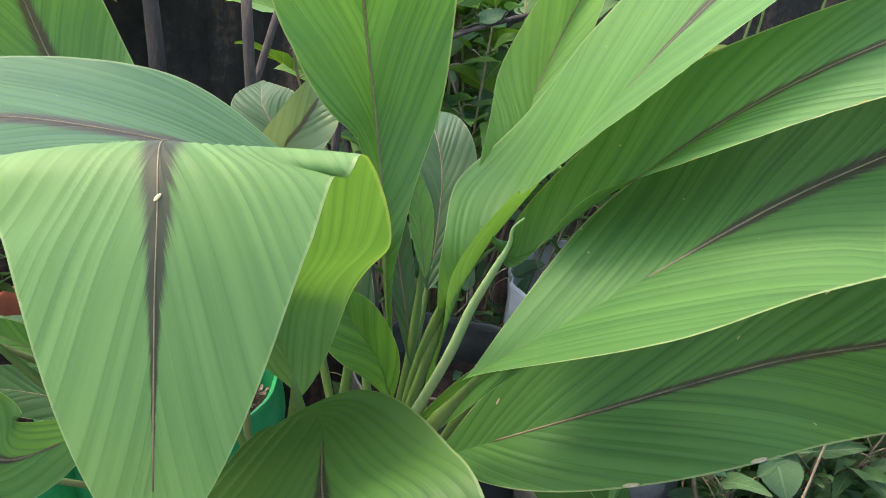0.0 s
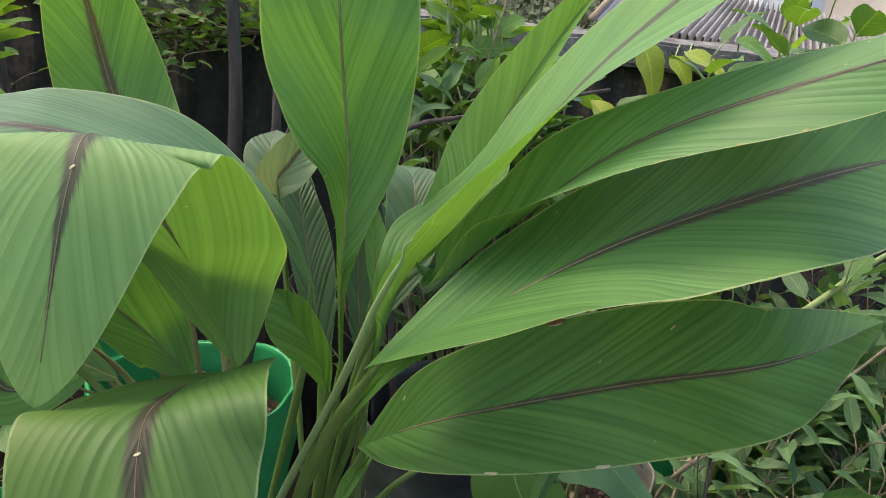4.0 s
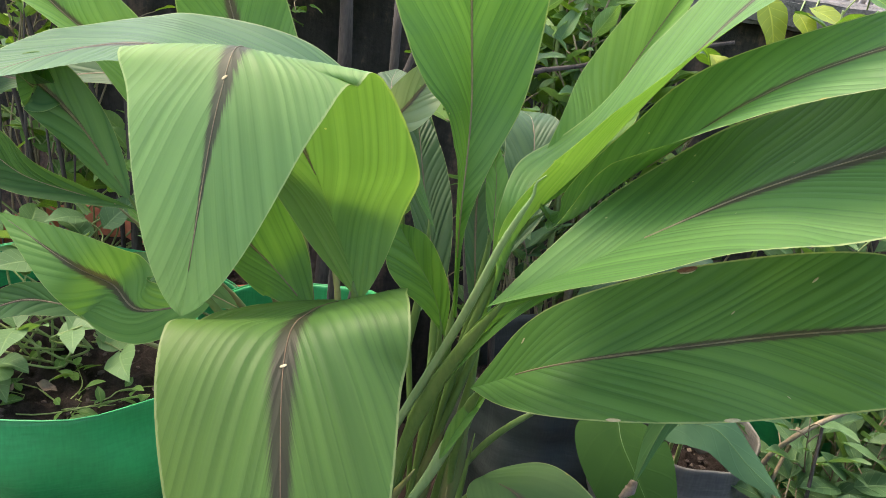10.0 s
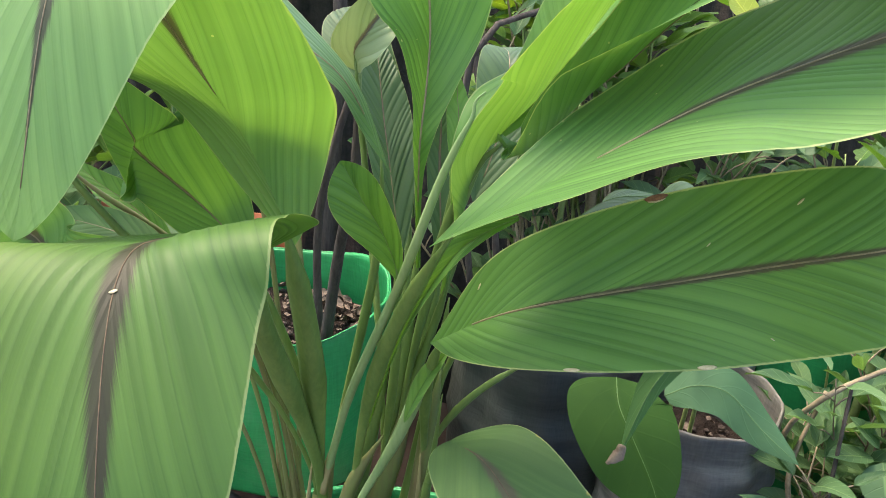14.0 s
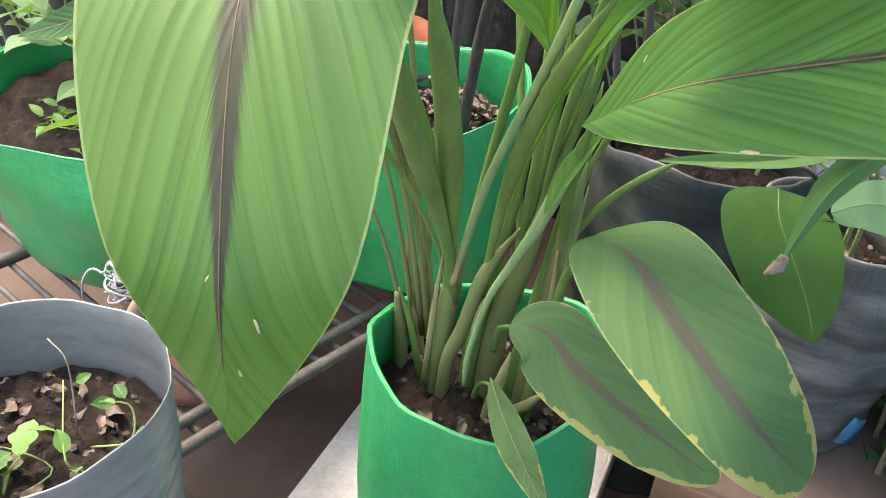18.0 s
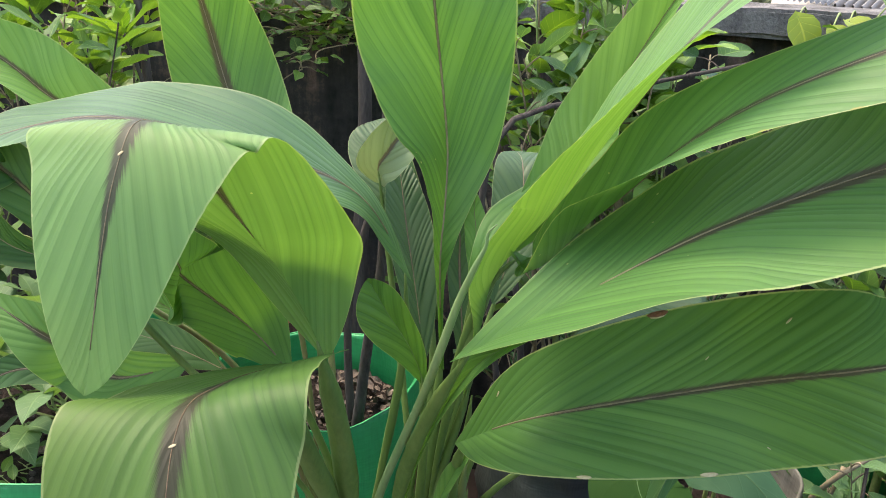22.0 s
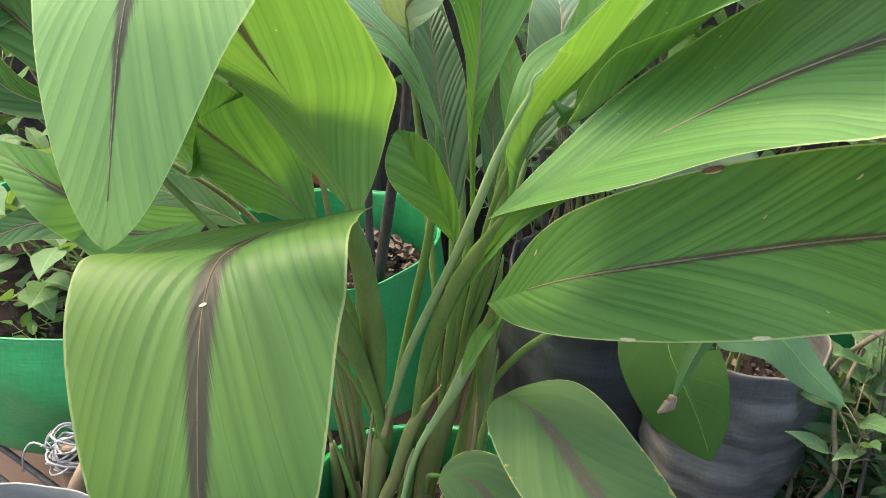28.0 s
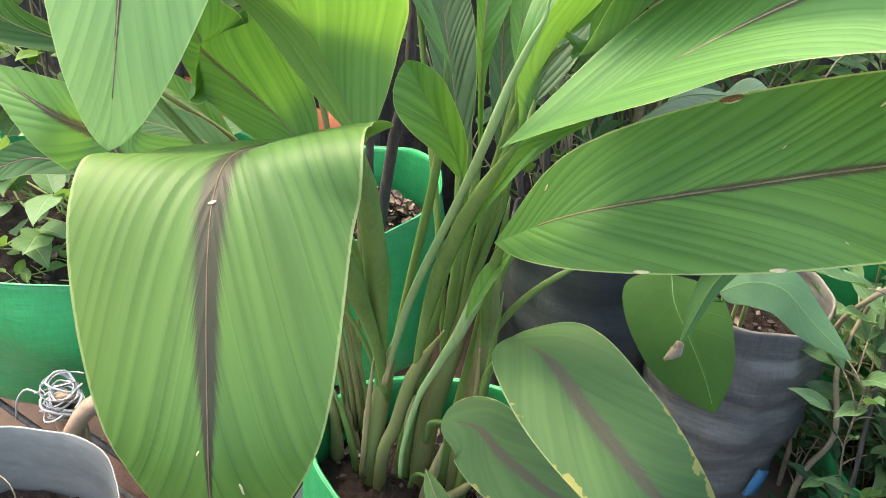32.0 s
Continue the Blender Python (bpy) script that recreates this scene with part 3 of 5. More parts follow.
def bag(name, label, at, r, top, base, material, seed, taper=0.9, fold=0.006, sag=0.0, oval=1.0, turn=0.0, lip=0.004, category="grow bag", hem=None, bulge=0.05, ridges=0.0, hemmed=True, rings=26, levels=36):
    """A soft plant bag: wall with thickness, a hem round the mouth, creases; the soil is its own part."""
    rnd = random.Random(seed)
    e = root(name, label, category, (at[0], at[1], base), "green grow bags" if material is TARP_GREEN else "")
    e.rotation_euler = (0, 0, turn)
    h = top - base
    ph = [rnd.uniform(0, 6.28) for _ in range(6)]

    def ring(k, inner=0.0):
        row = []
        for j in range(56):
            a = 2 * math.pi * j / 56
            rr = r * (taper + (1 - taper) * k) * (1 + bulge * math.sin(math.pi * k)) - inner
            crease = math.sin(3 * a + ph[0] + 3.5 * k) + 0.7 * math.sin(7 * a + ph[1] - 5 * k) + 0.6 * math.sin(2 * a + ph[2] + 9 * k) + 0.5 * math.sin(13 * a + ph[3] + 6 * k)
            rr += fold * crease * (0.35 + 0.5 * k) * (1 - 0.55 * k ** 6)
            rr += ridges * (math.sin(rings * k + 1.2 * math.sin(2 * a + ph[1])) + 0.6 * math.sin(2.35 * rings * k + 2.0 * math.sin(3 * a + ph[2]))) * min(1, 6 * (1 - k))
            z = h * k + (sag * math.sin(2 * a + ph[4]) + 0.4 * sag * math.sin(5 * a + ph[5])) * k ** 3
            row.append(Vector((rr * oval * math.cos(a), rr / oval * math.sin(a), z)))
        return row
    ks = [0.0, 0.02] + [i / levels for i in range(1, levels + 1)]
    rows = [[v * 0.02 for v in ring(0.0)]] + [ring(k) for k in ks] + [[v + Vector((0, 0, 0.002)) for v in ring(1.0, lip * 0.5)]] + [ring(k, lip) for k in (1.0, 0.975, 0.95, 0.925, 0.9, 0.875, 0.85, 0.825, 0.8, 0.77, 0.74, 0.71, 0.68, 0.62, 0.55)]
    bm, _ = quads(rows, True)
    bmesh.ops.recalc_face_normals(bm, faces=bm.faces[:])
    part("bag", bm, material, e)
    if not hemmed:
        return e
    rim = ring(0.985)
    hm = bmesh.new()
    rows = []
    for j in range(57):
        p = rim[j % 56]
        o = Vector((p.x, p.y, 0)).normalized()
        rows.append([p + o * 0.0012 * math.cos(q) + Vector((0, 0, 0.0012 * math.sin(q) + 0.005)) for q in (2 * math.pi * i / 6 for i in range(6))])
    hm, _ = quads(rows, True, hm)
    part("hem", hm, hem or material, e)
    return e


def crumb(seed):
    rnd = random.Random(seed)
    bm = bmesh.new()
    bmesh.ops.create_icosphere(bm, subdivisions=1, radius=1.0)
    for v in bm.verts:
        v.co = Vector((v.co.x * 1.2, v.co.y, v.co.z * 0.7)) * rnd.uniform(0.7, 1.2)
    me = bpy.data.meshes.new("crumb")
    bm.to_mesh(me)
    bm.free()
    return me


CRUMBS = [crumb(i) for i in range(3)]


def litter(parent, seed, n, r, z, kinds=(DRY, PEBBLE, PEBBLE, PEBBLE, PEBBLE, PEBBLE), rx=1.0):
    rnd = random.Random(seed)
    n = int(n * 4.5)
    for i in range(n):
        a, k = rnd.uniform(0, 6.28), math.sqrt(rnd.random()) * r
        p = Vector((rx * k * math.cos(a), k * math.sin(a), z + 0.009))
        mt = kinds[i % len(kinds)]
        if mt is PEBBLE:
            s = rnd.choice((0.0014, 0.002, 0.0026, 0.0034, 0.005))
            put("crumb", CRUMBS[rnd.randrange(3)], mt, parent, m=Matrix.Translation(p - Vector((0, 0, 0.004))) @ Matrix.Rotation(a * 5, 4, "Z") @ Matrix.Scale(s, 4))
        else:
            ob = put("dry_leaf", DRY_LEAVES[rnd.randrange(len(DRY_LEAVES))], mt, parent, m=aim(p + Vector((0, 0, 0.004)), (math.cos(a * 3), math.sin(a * 3), rnd.uniform(-0.3, 0.3)), rnd.uniform(-0.6, 0.6), rnd.choice((0.25, 0.35, 0.5, 0.8))))


DRY_LEAVES = [leaf_mesh("dry_leaf_%s" % c, 0.032, 0.017, 0.45, f, d, wave=0.004) for c, f, d in (("flat", 0.5, 0.1), ("curl", 0.9, -0.5), ("cup", -0.6, 0.3))]

# ---------------------------------------------------------------- structure
bm, _ = quads([[Vector((-4 + 8 * i / 40, -3 + (4.70 + 0.128 * (-4 + 8 * i / 40)) * j / 26, 0.004 * noise.noise(Vector((i * 0.7, j * 0.7, 0))))) for i in range(41)] for j in range(27)])
bmesh.ops.recalc_face_normals(bm, faces=bm.faces[:])
tagged(part("floor", bm, FLOOR, None), "reddish-brown worn terrace floor, damp and dusty", "floor", kind="structure")
tagged(part("ground", quads([[Vector((-900, -900, -7)), Vector((900, -900, -7))], [Vector((-900, 900, -7)), Vector((900, 900, -7))]])[0], FAR, None), "far ground below the terrace, dull earth and scrub", "ground", kind="structure")

WALL_M = Matrix.Translation((0, 1.66, 0)) @ Matrix.Rotation(radians(7.3), 4, "Z")


def wall_local(x, y, z):
    return WALL_M @ Vector((x, y, z))


rows = []
for j in range(15):
    z = 0.94 * j / 14
    rows.append([wall_local(-4 + 8 * i / 80, -0.006 * noise.noise(Vector((i * 0.4, z * 5, 3))) - 0.004 * noise.noise(Vector((i * 1.7, z * 19, 1))), z) for i in range(81)])
rows.append([wall_local(-4 + 8 * i / 80, 0.14, 0.94) for i in range(81)])
rows.append([wall_local(-4 + 8 * i / 80, 0.14, -7) for i in range(81)])
bm, _ = quads(rows)
bmesh.ops.recalc_face_normals(bm, faces=bm.faces[:])
back = tagged(part("wall_back", bm, WALL, None), "low parapet wall of blackened, streaked old plaster", "wall", kind="structure")
for i in range(8):
    bm = box(0.996, 0.19, 0.045, 0.006, i, 0.004)
    bmesh.ops.subdivide_edges(bm, edges=[e for e in bm.edges if e.calc_length() > 0.1], cuts=24, use_grid_fill=True)
    for v in bm.verts:
        v.co += Vector((0, 0.5, 1)) * (0.007 * noise.noise(Vector((v.co.x * 21 + i * 7, v.co.y * 40, v.co.z * 40))) + 0.004 * noise.noise(Vector((v.co.x * 70, v.co.y * 90, i))))
    cp = part("coping", bm, COPING, back, smooth=False)
    cp.matrix_world = WALL_M @ Matrix.Translation((-3.5 + i, 0.06, 0.966))
for nm, x0, x1 in (("wall_left", -4.12, -4.0), ("wall_right", 4.0, 4.12)):
    y1 = 1.70 + 0.128 * (x0 + x1) / 2
    bm = box(0.12, y1 + 3.1, 1.0, 0.005)
    tagged(part(nm, bm, WALL, None, m=Matrix.Translation(((x0 + x1) / 2, (y1 - 3.1) / 2, 0.5))), "parapet wall of old dark plaster", "wall", kind="structure")
tagged(part("wall_front", box(8.3, 0.15, 1.0, 0.005), WALL, None, m=Matrix.Translation((0, -3.1, 0.5))), "parapet wall of old plaster behind the path", "wall", kind="structure")
# ---------------------------------------------------------------- beyond the wall
def yonder():
    n = 36
    a, b, c, d = (Vector(p) for p in ((0.70, 7.3, 0.66), (2.9, 7.6, 0.56), (3.5, 10.9, 0.80), (1.42, 10.6, 0.97)))
    rows = []
    for j in range(2):
        r = []
        for i in range(n * 6 + 1):
            k = i / (n * 6)
            p = a.lerp(b, k) if j == 0 else d.lerp(c, k)
            r.append(p + Vector((0, 0, 0.048 * math.sin(6.2832 * i / 6))))
        rows.append(r)
    e = root("corrugated_roof", "grey-white corrugated sheet roof of a lower neighbouring building", "roof")
    part("roof_sheet", quads(rows)[0], ROOF, e)
    for k in (0.02, 0.5, 0.97):
        part("purlin", tube([a.lerp(d, k) - Vector((0, 0, 0.06)), b.lerp(c, k) - Vector((0, 0, 0.06))], [0.04, 0.04], 2, 6), ROOF_DARK, e)
    part("support_wall", box(3.4, 3.2, 6.6, 0.02), HOUSE_CREAM, e, m=Matrix.Translation((2.6, 9.4, -3.2)))
    s = root("shed_roof", "dark sheet roof with a wooden edge beam on the neighbouring house", "roof")
    rows = []
    for p, q in (((0.20, 7.6, 0.70), (0.70, 7.6, 0.68)), ((0.53, 9.5, 1.03), (1.30, 9.6, 1.00))):
        rows.append([Vector(p).lerp(Vector(q), i / 60) + Vector((0, 0, 0.012 * math.sin(6.28 * i / 5))) for i in range(61)])
    part("roof_sheet", quads(rows)[0], ROOF_DARK, s)
    part("edge_beam", tube([(0.20, 7.58, 0.71), (0.53, 9.5, 1.05)], [0.03, 0.03], 2, 4), CANE_WARM, s)
    part("edge_beam", tube([(0.53, 9.5, 1.06), (1.30, 9.6, 1.03)], [0.03, 0.03], 2, 4), CANE_WARM, s)
    part("support_wall", box(0.9, 1.7, 6.8, 0.02), HOUSE_CREAM, s, m=Matrix.Translation((0.75, 8.75, -2.80)))
    h = root("white_house", "pale blue-white house with a dark barred window", "house")
    part("wall", box(0.80, 3.0, 10.0, 0.02), HOUSE_WHITE, h, m=Matrix.Translation((2.90, 14.6, -2.0)))
    part("wall", box(2.6, 2.6, 10.0, 0.02), HOUSE_CREAM, h, "cream-painted wing", m=Matrix.Translation((4.60, 14.5, -2.0)))
    win = part("window", box(0.36, 0.05, 0.40, 0.01), GLASS_DARK, h, m=Matrix.Translation((2.95, 13.09, 1.06)))
    for i in range(5):
        part("bar", tube([(-0.15 + 0.075 * i, -0.04, -0.19), (-0.15 + 0.075 * i, -0.04, 0.19)], [0.008, 0.008], 1, 5), HOUSE_WHITE, win)
    for i in range(4):
        part("bar", tube([(-0.17, -0.045, -0.15 + 0.1 * i), (0.17, -0.045, -0.15 + 0.1 * i)], [0.008, 0.008], 1, 5), HOUSE_WHITE, win)
    part("window_ledge", box(0.46, 0.22, 0.05, 0.01), HOUSE_WHITE, h, m=Matrix.Translation((2.94, 13.02, 1.29)))
    gr = part("grille", box(0.5, 0.06, 0.62, 0.01), HOUSE_RED, h, "red brick grille", m=Matrix.Translation((3.64, 13.17, 1.44)))
    for i in range(5):
        for j in range(6):
            part("opening", box(0.055, 0.02, 0.06, 0.004), GLASS_DARK, gr, m=Matrix.Translation((-0.2 + 0.1 * i, -0.033, -0.25 + 0.1 * j)))
    part("cornice", box(0.12, 3.1, 10.0, 0.02), HOUSE_WHITE, h, m=Matrix.Translation((2.47, 14.55, -1.95)))
    w = root("brick_wall", "weathered red brick wall of a neighbouring building", "wall")
    part("core", box(2.3, 0.22, 8.0, 0.01), BRICK_MORTAR, w, m=Matrix.Translation((1.60, 14.0, -2.15)))
    rnd = random.Random(5)
    bme = bpy.data.meshes.new("brick")
    bb = box(0.105, 0.03, 0.05, 0.006)
    bb.to_mesh(bme)
    bb.free()
    bme.materials.append(BRICK)
    for j in range(12):
        for i in range(20):
            ob = new("brick", bme)
            ob.parent = w
            ob.matrix_local = Matrix.Translation((0.48 + 0.115 * i + (0.057 if j % 2 else 0), 13.885 + rnd.uniform(-0.004, 0.004), 1.13 + 0.06 * j))
    # bushes on the open ground below
    rnd = random.Random(8)
    verts, faces = [], []
    for x, y, z, r in ((-2.4, 11.5, 0.5, 0.9), (-1.2, 11.0, 0.55, 0.8), (-0.2, 11.6, 0.6, 0.9), (0.3, 12.6, 0.9, 0.7), (-3.6, 12.0, 0.4, 1.0), (-0.9, 13.2, 1.1, 0.8), (0.1, 10.6, 0.1, 0.7), (-2.0, 13.5, 1.2, 1.0)):
        for _ in range(900):
            d = Vector((rnd.gauss(0, 1), rnd.gauss(0, 1), rnd.gauss(0, 0.8))).normalized() * r * rnd.uniform(0.55, 1.0) ** 0.5
            c = Vector((x, y, z)) + d * (1 + 0.45 * noise.noise(d * 3 + Vector((x, y, z))))
            w = Vector((rnd.uniform(-1, 1), rnd.uniform(-1, 1), rnd.uniform(-1, 0.6))).normalized()
            side = w.orthogonal().normalized() * rnd.uniform(0.02, 0.04)
            ln = rnd.uniform(0.07, 0.14)
            k = len(verts)
            verts += [tuple(c), tuple(c + w * ln * 0.5 + side), tuple(c + w * ln), tuple(c + w * ln * 0.5 - side)]
            faces.append((k, k + 1, k + 2, k + 3))
        for _ in range(5):
            p = Vector((x + rnd.uniform(-0.3, 0.3), y + rnd.uniform(-0.3, 0.3), z))
            k = len(verts)
            verts += [(p.x - 0.02, p.y, -7), (p.x + 0.02, p.y, -7), (p.x + 0.012, p.y, p.z), (p.x - 0.012, p.y, p.z)]
            faces.append((k, k + 1, k + 2, k + 3))
    me = bpy.data.meshes.new("far_bushes")
    me.from_pydata(verts, [], faces)
    tagged(put("far_bushes", me, FAR_LEAF), "dusty green bushes on the ground below the terrace", "bushes", kind="stuff")
    # a wooded slope far off
    rows = []
    for j in range(14):
        rows.append([Vector((-70 + 140 * i / 60, 34 + j * 2.2, -7 + 11 * (j / 13) ** 0.8 + 1.6 * noise.noise(Vector((i * 0.35, j * 0.5, 2))))) for i in range(61)])
    bm, _ = quads(rows)
    bmesh.ops.recalc_face_normals(bm, faces=bm.faces[:])
    tagged(part("backdrop", bm, FAR, None), "distant dull green and brown wooded slope", "slope", kind="structure")


FAR_LEAF = plain("far_leaves", (0.035, 0.055, 0.025), (0.13, 0.16, 0.075), 3.0, 0.7, 0.2, 0.01)
BRICK_MORTAR = plain("mortar", (0.26, 0.23, 0.20), (0.38, 0.35, 0.31), 8.0, 0.9, 0.4, 0.01)
yonder()

# ---------------------------------------------------------------- bags, pots and stands
slab = root("concrete_slab", "square whitish speckled slab under the green grow bag", "slab", (-0.11, 0.79, 0.0))
part("slab", box(0.33, 0.40, 0.045, 0.004, 3, 0.004), CONCRETE, slab, m=Matrix.Translation((0, 0, 0.1075)) @ Matrix.Rotation(radians(2), 4, "Z"))
for x in (-0.1, 0.1):
    part("brick", box(0.09, 0.22, 0.085, 0.005, 2, 0.002), BRICK, slab, m=Matrix.Translation((x, 0, 0.0425)) @ Matrix.Rotation(radians(2), 4, "Z"))

front = bag("green_grow_bag", "bright green woven plastic grow bag holding the big plant", (-0.05, 0.69), 0.112, 0.43, 0.1305, TARP_GREEN, 4, 1.0, 0.004, 0.008, 1.0, 0.0)
soil(front, 0.108, 0.235, 1)
litter(front, 3, 22, 0.09, 0.235)

leftbag = bag("green_grow_bag", "wide green plastic grow bag of dark soil with seedlings", (-0.60, 0.925), 0.262, 0.485, 0.30, TARP_GREEN, 7, 0.88, 0.008, 0.010)
soil(leftbag, 0.25, 0.135, 2, 0.016)
litter(leftbag, 4, 26, 0.21, 0.135)

backbag = bag("green_grow_bag", "green plastic grow bag with a dark woody stem and dry leaves", (-0.29, 0.995), 0.135, 0.53, 0.30, TARP_GREEN, 9, 0.95, 0.005, 0.010)
soil(backbag, 0.128, 0.165, 3, 0.014)
litter(backbag, 5, 60, 0.115, 0.17, (DRY, PEBBLE, DRY, PEBBLE, PEBBLE))
for ln, r in (([(0.07, -0.03, 0.16), (0.10, -0.06, 0.32), (0.13, -0.09, 0.45), (0.12, -0.06, 0.68)], 0.008), ([(0.06, -0.02, 0.16), (0.06, -0.03, 0.34), (0.09, -0.03, 0.48), (0.14, 0.02, 0.66)], 0.006)):
    part("woody_stem", tube(ln, [r, r * 0.8, r * 0.6], 14, 8, 0.06), BARK, backbag)

pot = bag("pale_plastic_pot", "pale translucent plastic nursery bag half full of soil", (-0.365, 0.435), 0.122, 0.44, 0.0, BAG_CLEAR, 12, 0.86, 0.003, 0.004, lip=0.0016, category="plant bag", bulge=0.0, ridges=0.0013, hemmed=False, rings=100, levels=110)
soil(pot, 0.113, 0.362, 4)
litter(pot, 8, 26, 0.10, 0.362, (DRY, PEBBLE, PEBBLE, PEBBLE))

greybag = bag("grey_plant_bag", "dusty grey plastic nursery bag with ridged creases", (0.228, 1.03), 0.100, 0.490, 0.209, BAG_GREY, 15, 0.80, 0.0055, 0.006, category="plant bag", bulge=0.10, ridges=0.0024, hemmed=False, rings=20, levels=48)
soil(greybag, 0.09, 0.206, 5)
litter(greybag, 9, 14, 0.07, 0.206)
lb = part("label", box(0.018, 0.002, 0.036, 0.0008, 3, 0.005), LABEL_BLUE, greybag, "torn blue printed label")
lb.matrix_local = Matrix.Translation((0.070, -0.068, 0.050)) @ Matrix.Rotation(radians(46), 4, "Z") @ Matrix.Rotation(radians(28), 4, "Y")
tagged(part("step", box(0.30, 0.80, 0.205, 0.006, 5, 0.002), FLOOR, None, m=Matrix.Translation((0.26, 1.24, 0.1035))), "low brown cement step at the foot of the wall", "step", kind="structure")

blackbag = bag("black_plant_bag", "glossy black plastic nursery bag behind the stems", (0.045, 1.10), 0.125, 0.50, 0.0, BAG_BLACK, 17, 0.9, 0.008, 0.010, category="plant bag", hemmed=False, ridges=0.003)
soil(blackbag, 0.115, 0.44, 6)
farbag = bag("green_grow_bag", "small green grow bag half hidden among the shrubs", (0.40, 1.32), 0.10, 0.545, 0.0, TARP_GREEN, 19, 0.9, 0.004, 0.004)
soil(farbag, 0.095, 0.49, 7)
farbag = bag("green_grow_bag", "green grow bag standing low under the shrubs", (0.47, 1.02), 0.10, 0.30, 0.0, TARP_GREEN, 21, 0.9, 0.004, 0.006)
soil(farbag, 0.095, 0.25, 8)
white = bag("white_plant_bag", "crumpled whitish plastic bag by the wall", (0.24, 1.33), 0.10, 0.54, 0.0, BAG_WHITE, 23, 0.85, 0.012, 0.02, category="plant bag")
soil(white, 0.09, 0.47, 9)


def terracotta(at, r, top):
    e = root("terracotta_pot", "orange-red clay pot with a rolled rim", "flower pot", (at[0], at[1], 0))
    prof = [(0.02, 0), (0.7, 0), (0.74, 0.01), (0.92, top - 0.05), (1.02, top - 0.05), (1.05, top - 0.03), (1.03, top), (0.95, top), (0.90, top - 0.05), (0.88, top - 0.12)]
    bm, _ = quads([[Vector((r * q * math.cos(a), r * q * math.sin(a), z)) for a in (6.2832 * j / 36 for j in range(36))] for q, z in prof], True)
    part("pot", bm, TERRACOTTA, e)
    soil(e, r * 0.88, top - 0.06, 11)
    return e


terracotta((-0.86, 1.34), 0.16, 0.42)
terracotta((-0.53, 1.30), 0.10, 0.45)


def drum():
    e = root("blue_drum", "tall open blue plastic drum with a scuffed pale rim", "drum", (0.585, 0.445, 0))

    def turned(prof):
        return quads([[Vector((q * math.cos(a), q * math.sin(a), z)) for a in (6.2832 * j / 72 for j in range(72))] for q, z in prof], True)[0]

    part("body", turned([(0.01, 0), (0.262, 0), (0.275, 0.012), (0.283, 0.05), (0.284, 0.27), (0.288, 0.285), (0.288, 0.31), (0.281, 0.325), (0.272, 0.41), (0.256, 0.51), (0.256, 0.53), (0.250, 0.545), (0.238, 0.61), (0.223, 0.70), (0.208, 0.785), (0.204, 0.81), (0.198, 0.81), (0.215, 0.70), (0.255, 0.50), (0.275, 0.30), (0.270, 0.03), (0.01, 0.03)]), DRUM_BLUE, e)
    part("neck", turned([(0.204, 0.808), (0.209, 0.812), (0.209, 0.82), (0.205, 0.823), (0.209, 0.827), (0.209, 0.834), (0.205, 0.838), (0.209, 0.842), (0.209, 0.85), (0.204, 0.853), (0.196, 0.853), (0.196, 0.808)]), DRUM_BLUE, e)
    part("rim", turned([(0.196, 0.852), (0.207, 0.852), (0.212, 0.856), (0.213, 0.864), (0.211, 0.874), (0.205, 0.878), (0.199, 0.876), (0.195, 0.870), (0.194, 0.858)]), DRUM_RIM, e, "scuffed pale blue rim")


drum()


def rack():
    """Cane stand: two long rails a side, cross slats lashed on, short legs."""
    e = root("cane_rack", "low weathered bamboo rack lashed with strips, carrying grow bags", "rack", (0, 0, 0))
    a, b, d = Vector((-0.335, 0.52, 0.27)), Vector((-0.215, 0.93, 0.27)), Vector((-0.42, 0.12, 0))
    for k, r in ((0.0, 0.0075), (0.075, 0.007), (1.0, 0.009), (1.94, 0.009)):
        p, q = a + d * k, b + d * k
        part("rail", tube([p, p.lerp(q, 0.5) + Vector((0, 0, 0.004)), q], [r, r, r * 0.9], 12, 9, 0.05, seed=int(k * 9)), CANE, e)
    for i in range(13):
        p = a.lerp(b, (i + 0.3) / 13) + d * 0.01 + Vector((0, 0, -0.009))
        part("slat", tube([p, p + d * 0.5 + Vector((0, 0, 0.003)), p + d * 1.94], [0.0045, 0.0045, 0.004], 8, 7, 0.06, seed=i), CANE, e)
    for p in (a, b, a + d * 1.94, b + d * 1.94):
        part("leg", tube([(p.x, p.y, 0.0), (p.x, p.y, 0.30)], [0.013, 0.012], 4, 9, 0.05), CANE, e)
    for p in (b, a):
        for i in range(5):
            q = p + Vector((0, 0, -0.015 + 0.006 * i))
            part("lashing", tube([q + Vector((0.02 * math.cos(x), 0.02 * math.sin(x), 0.002 * math.sin(3 * x + i))) for x in (0, 1.57, 3.14, 4.71, 6.28)], [0.002, 0.002], 16, 5), CANE, e)


rack()


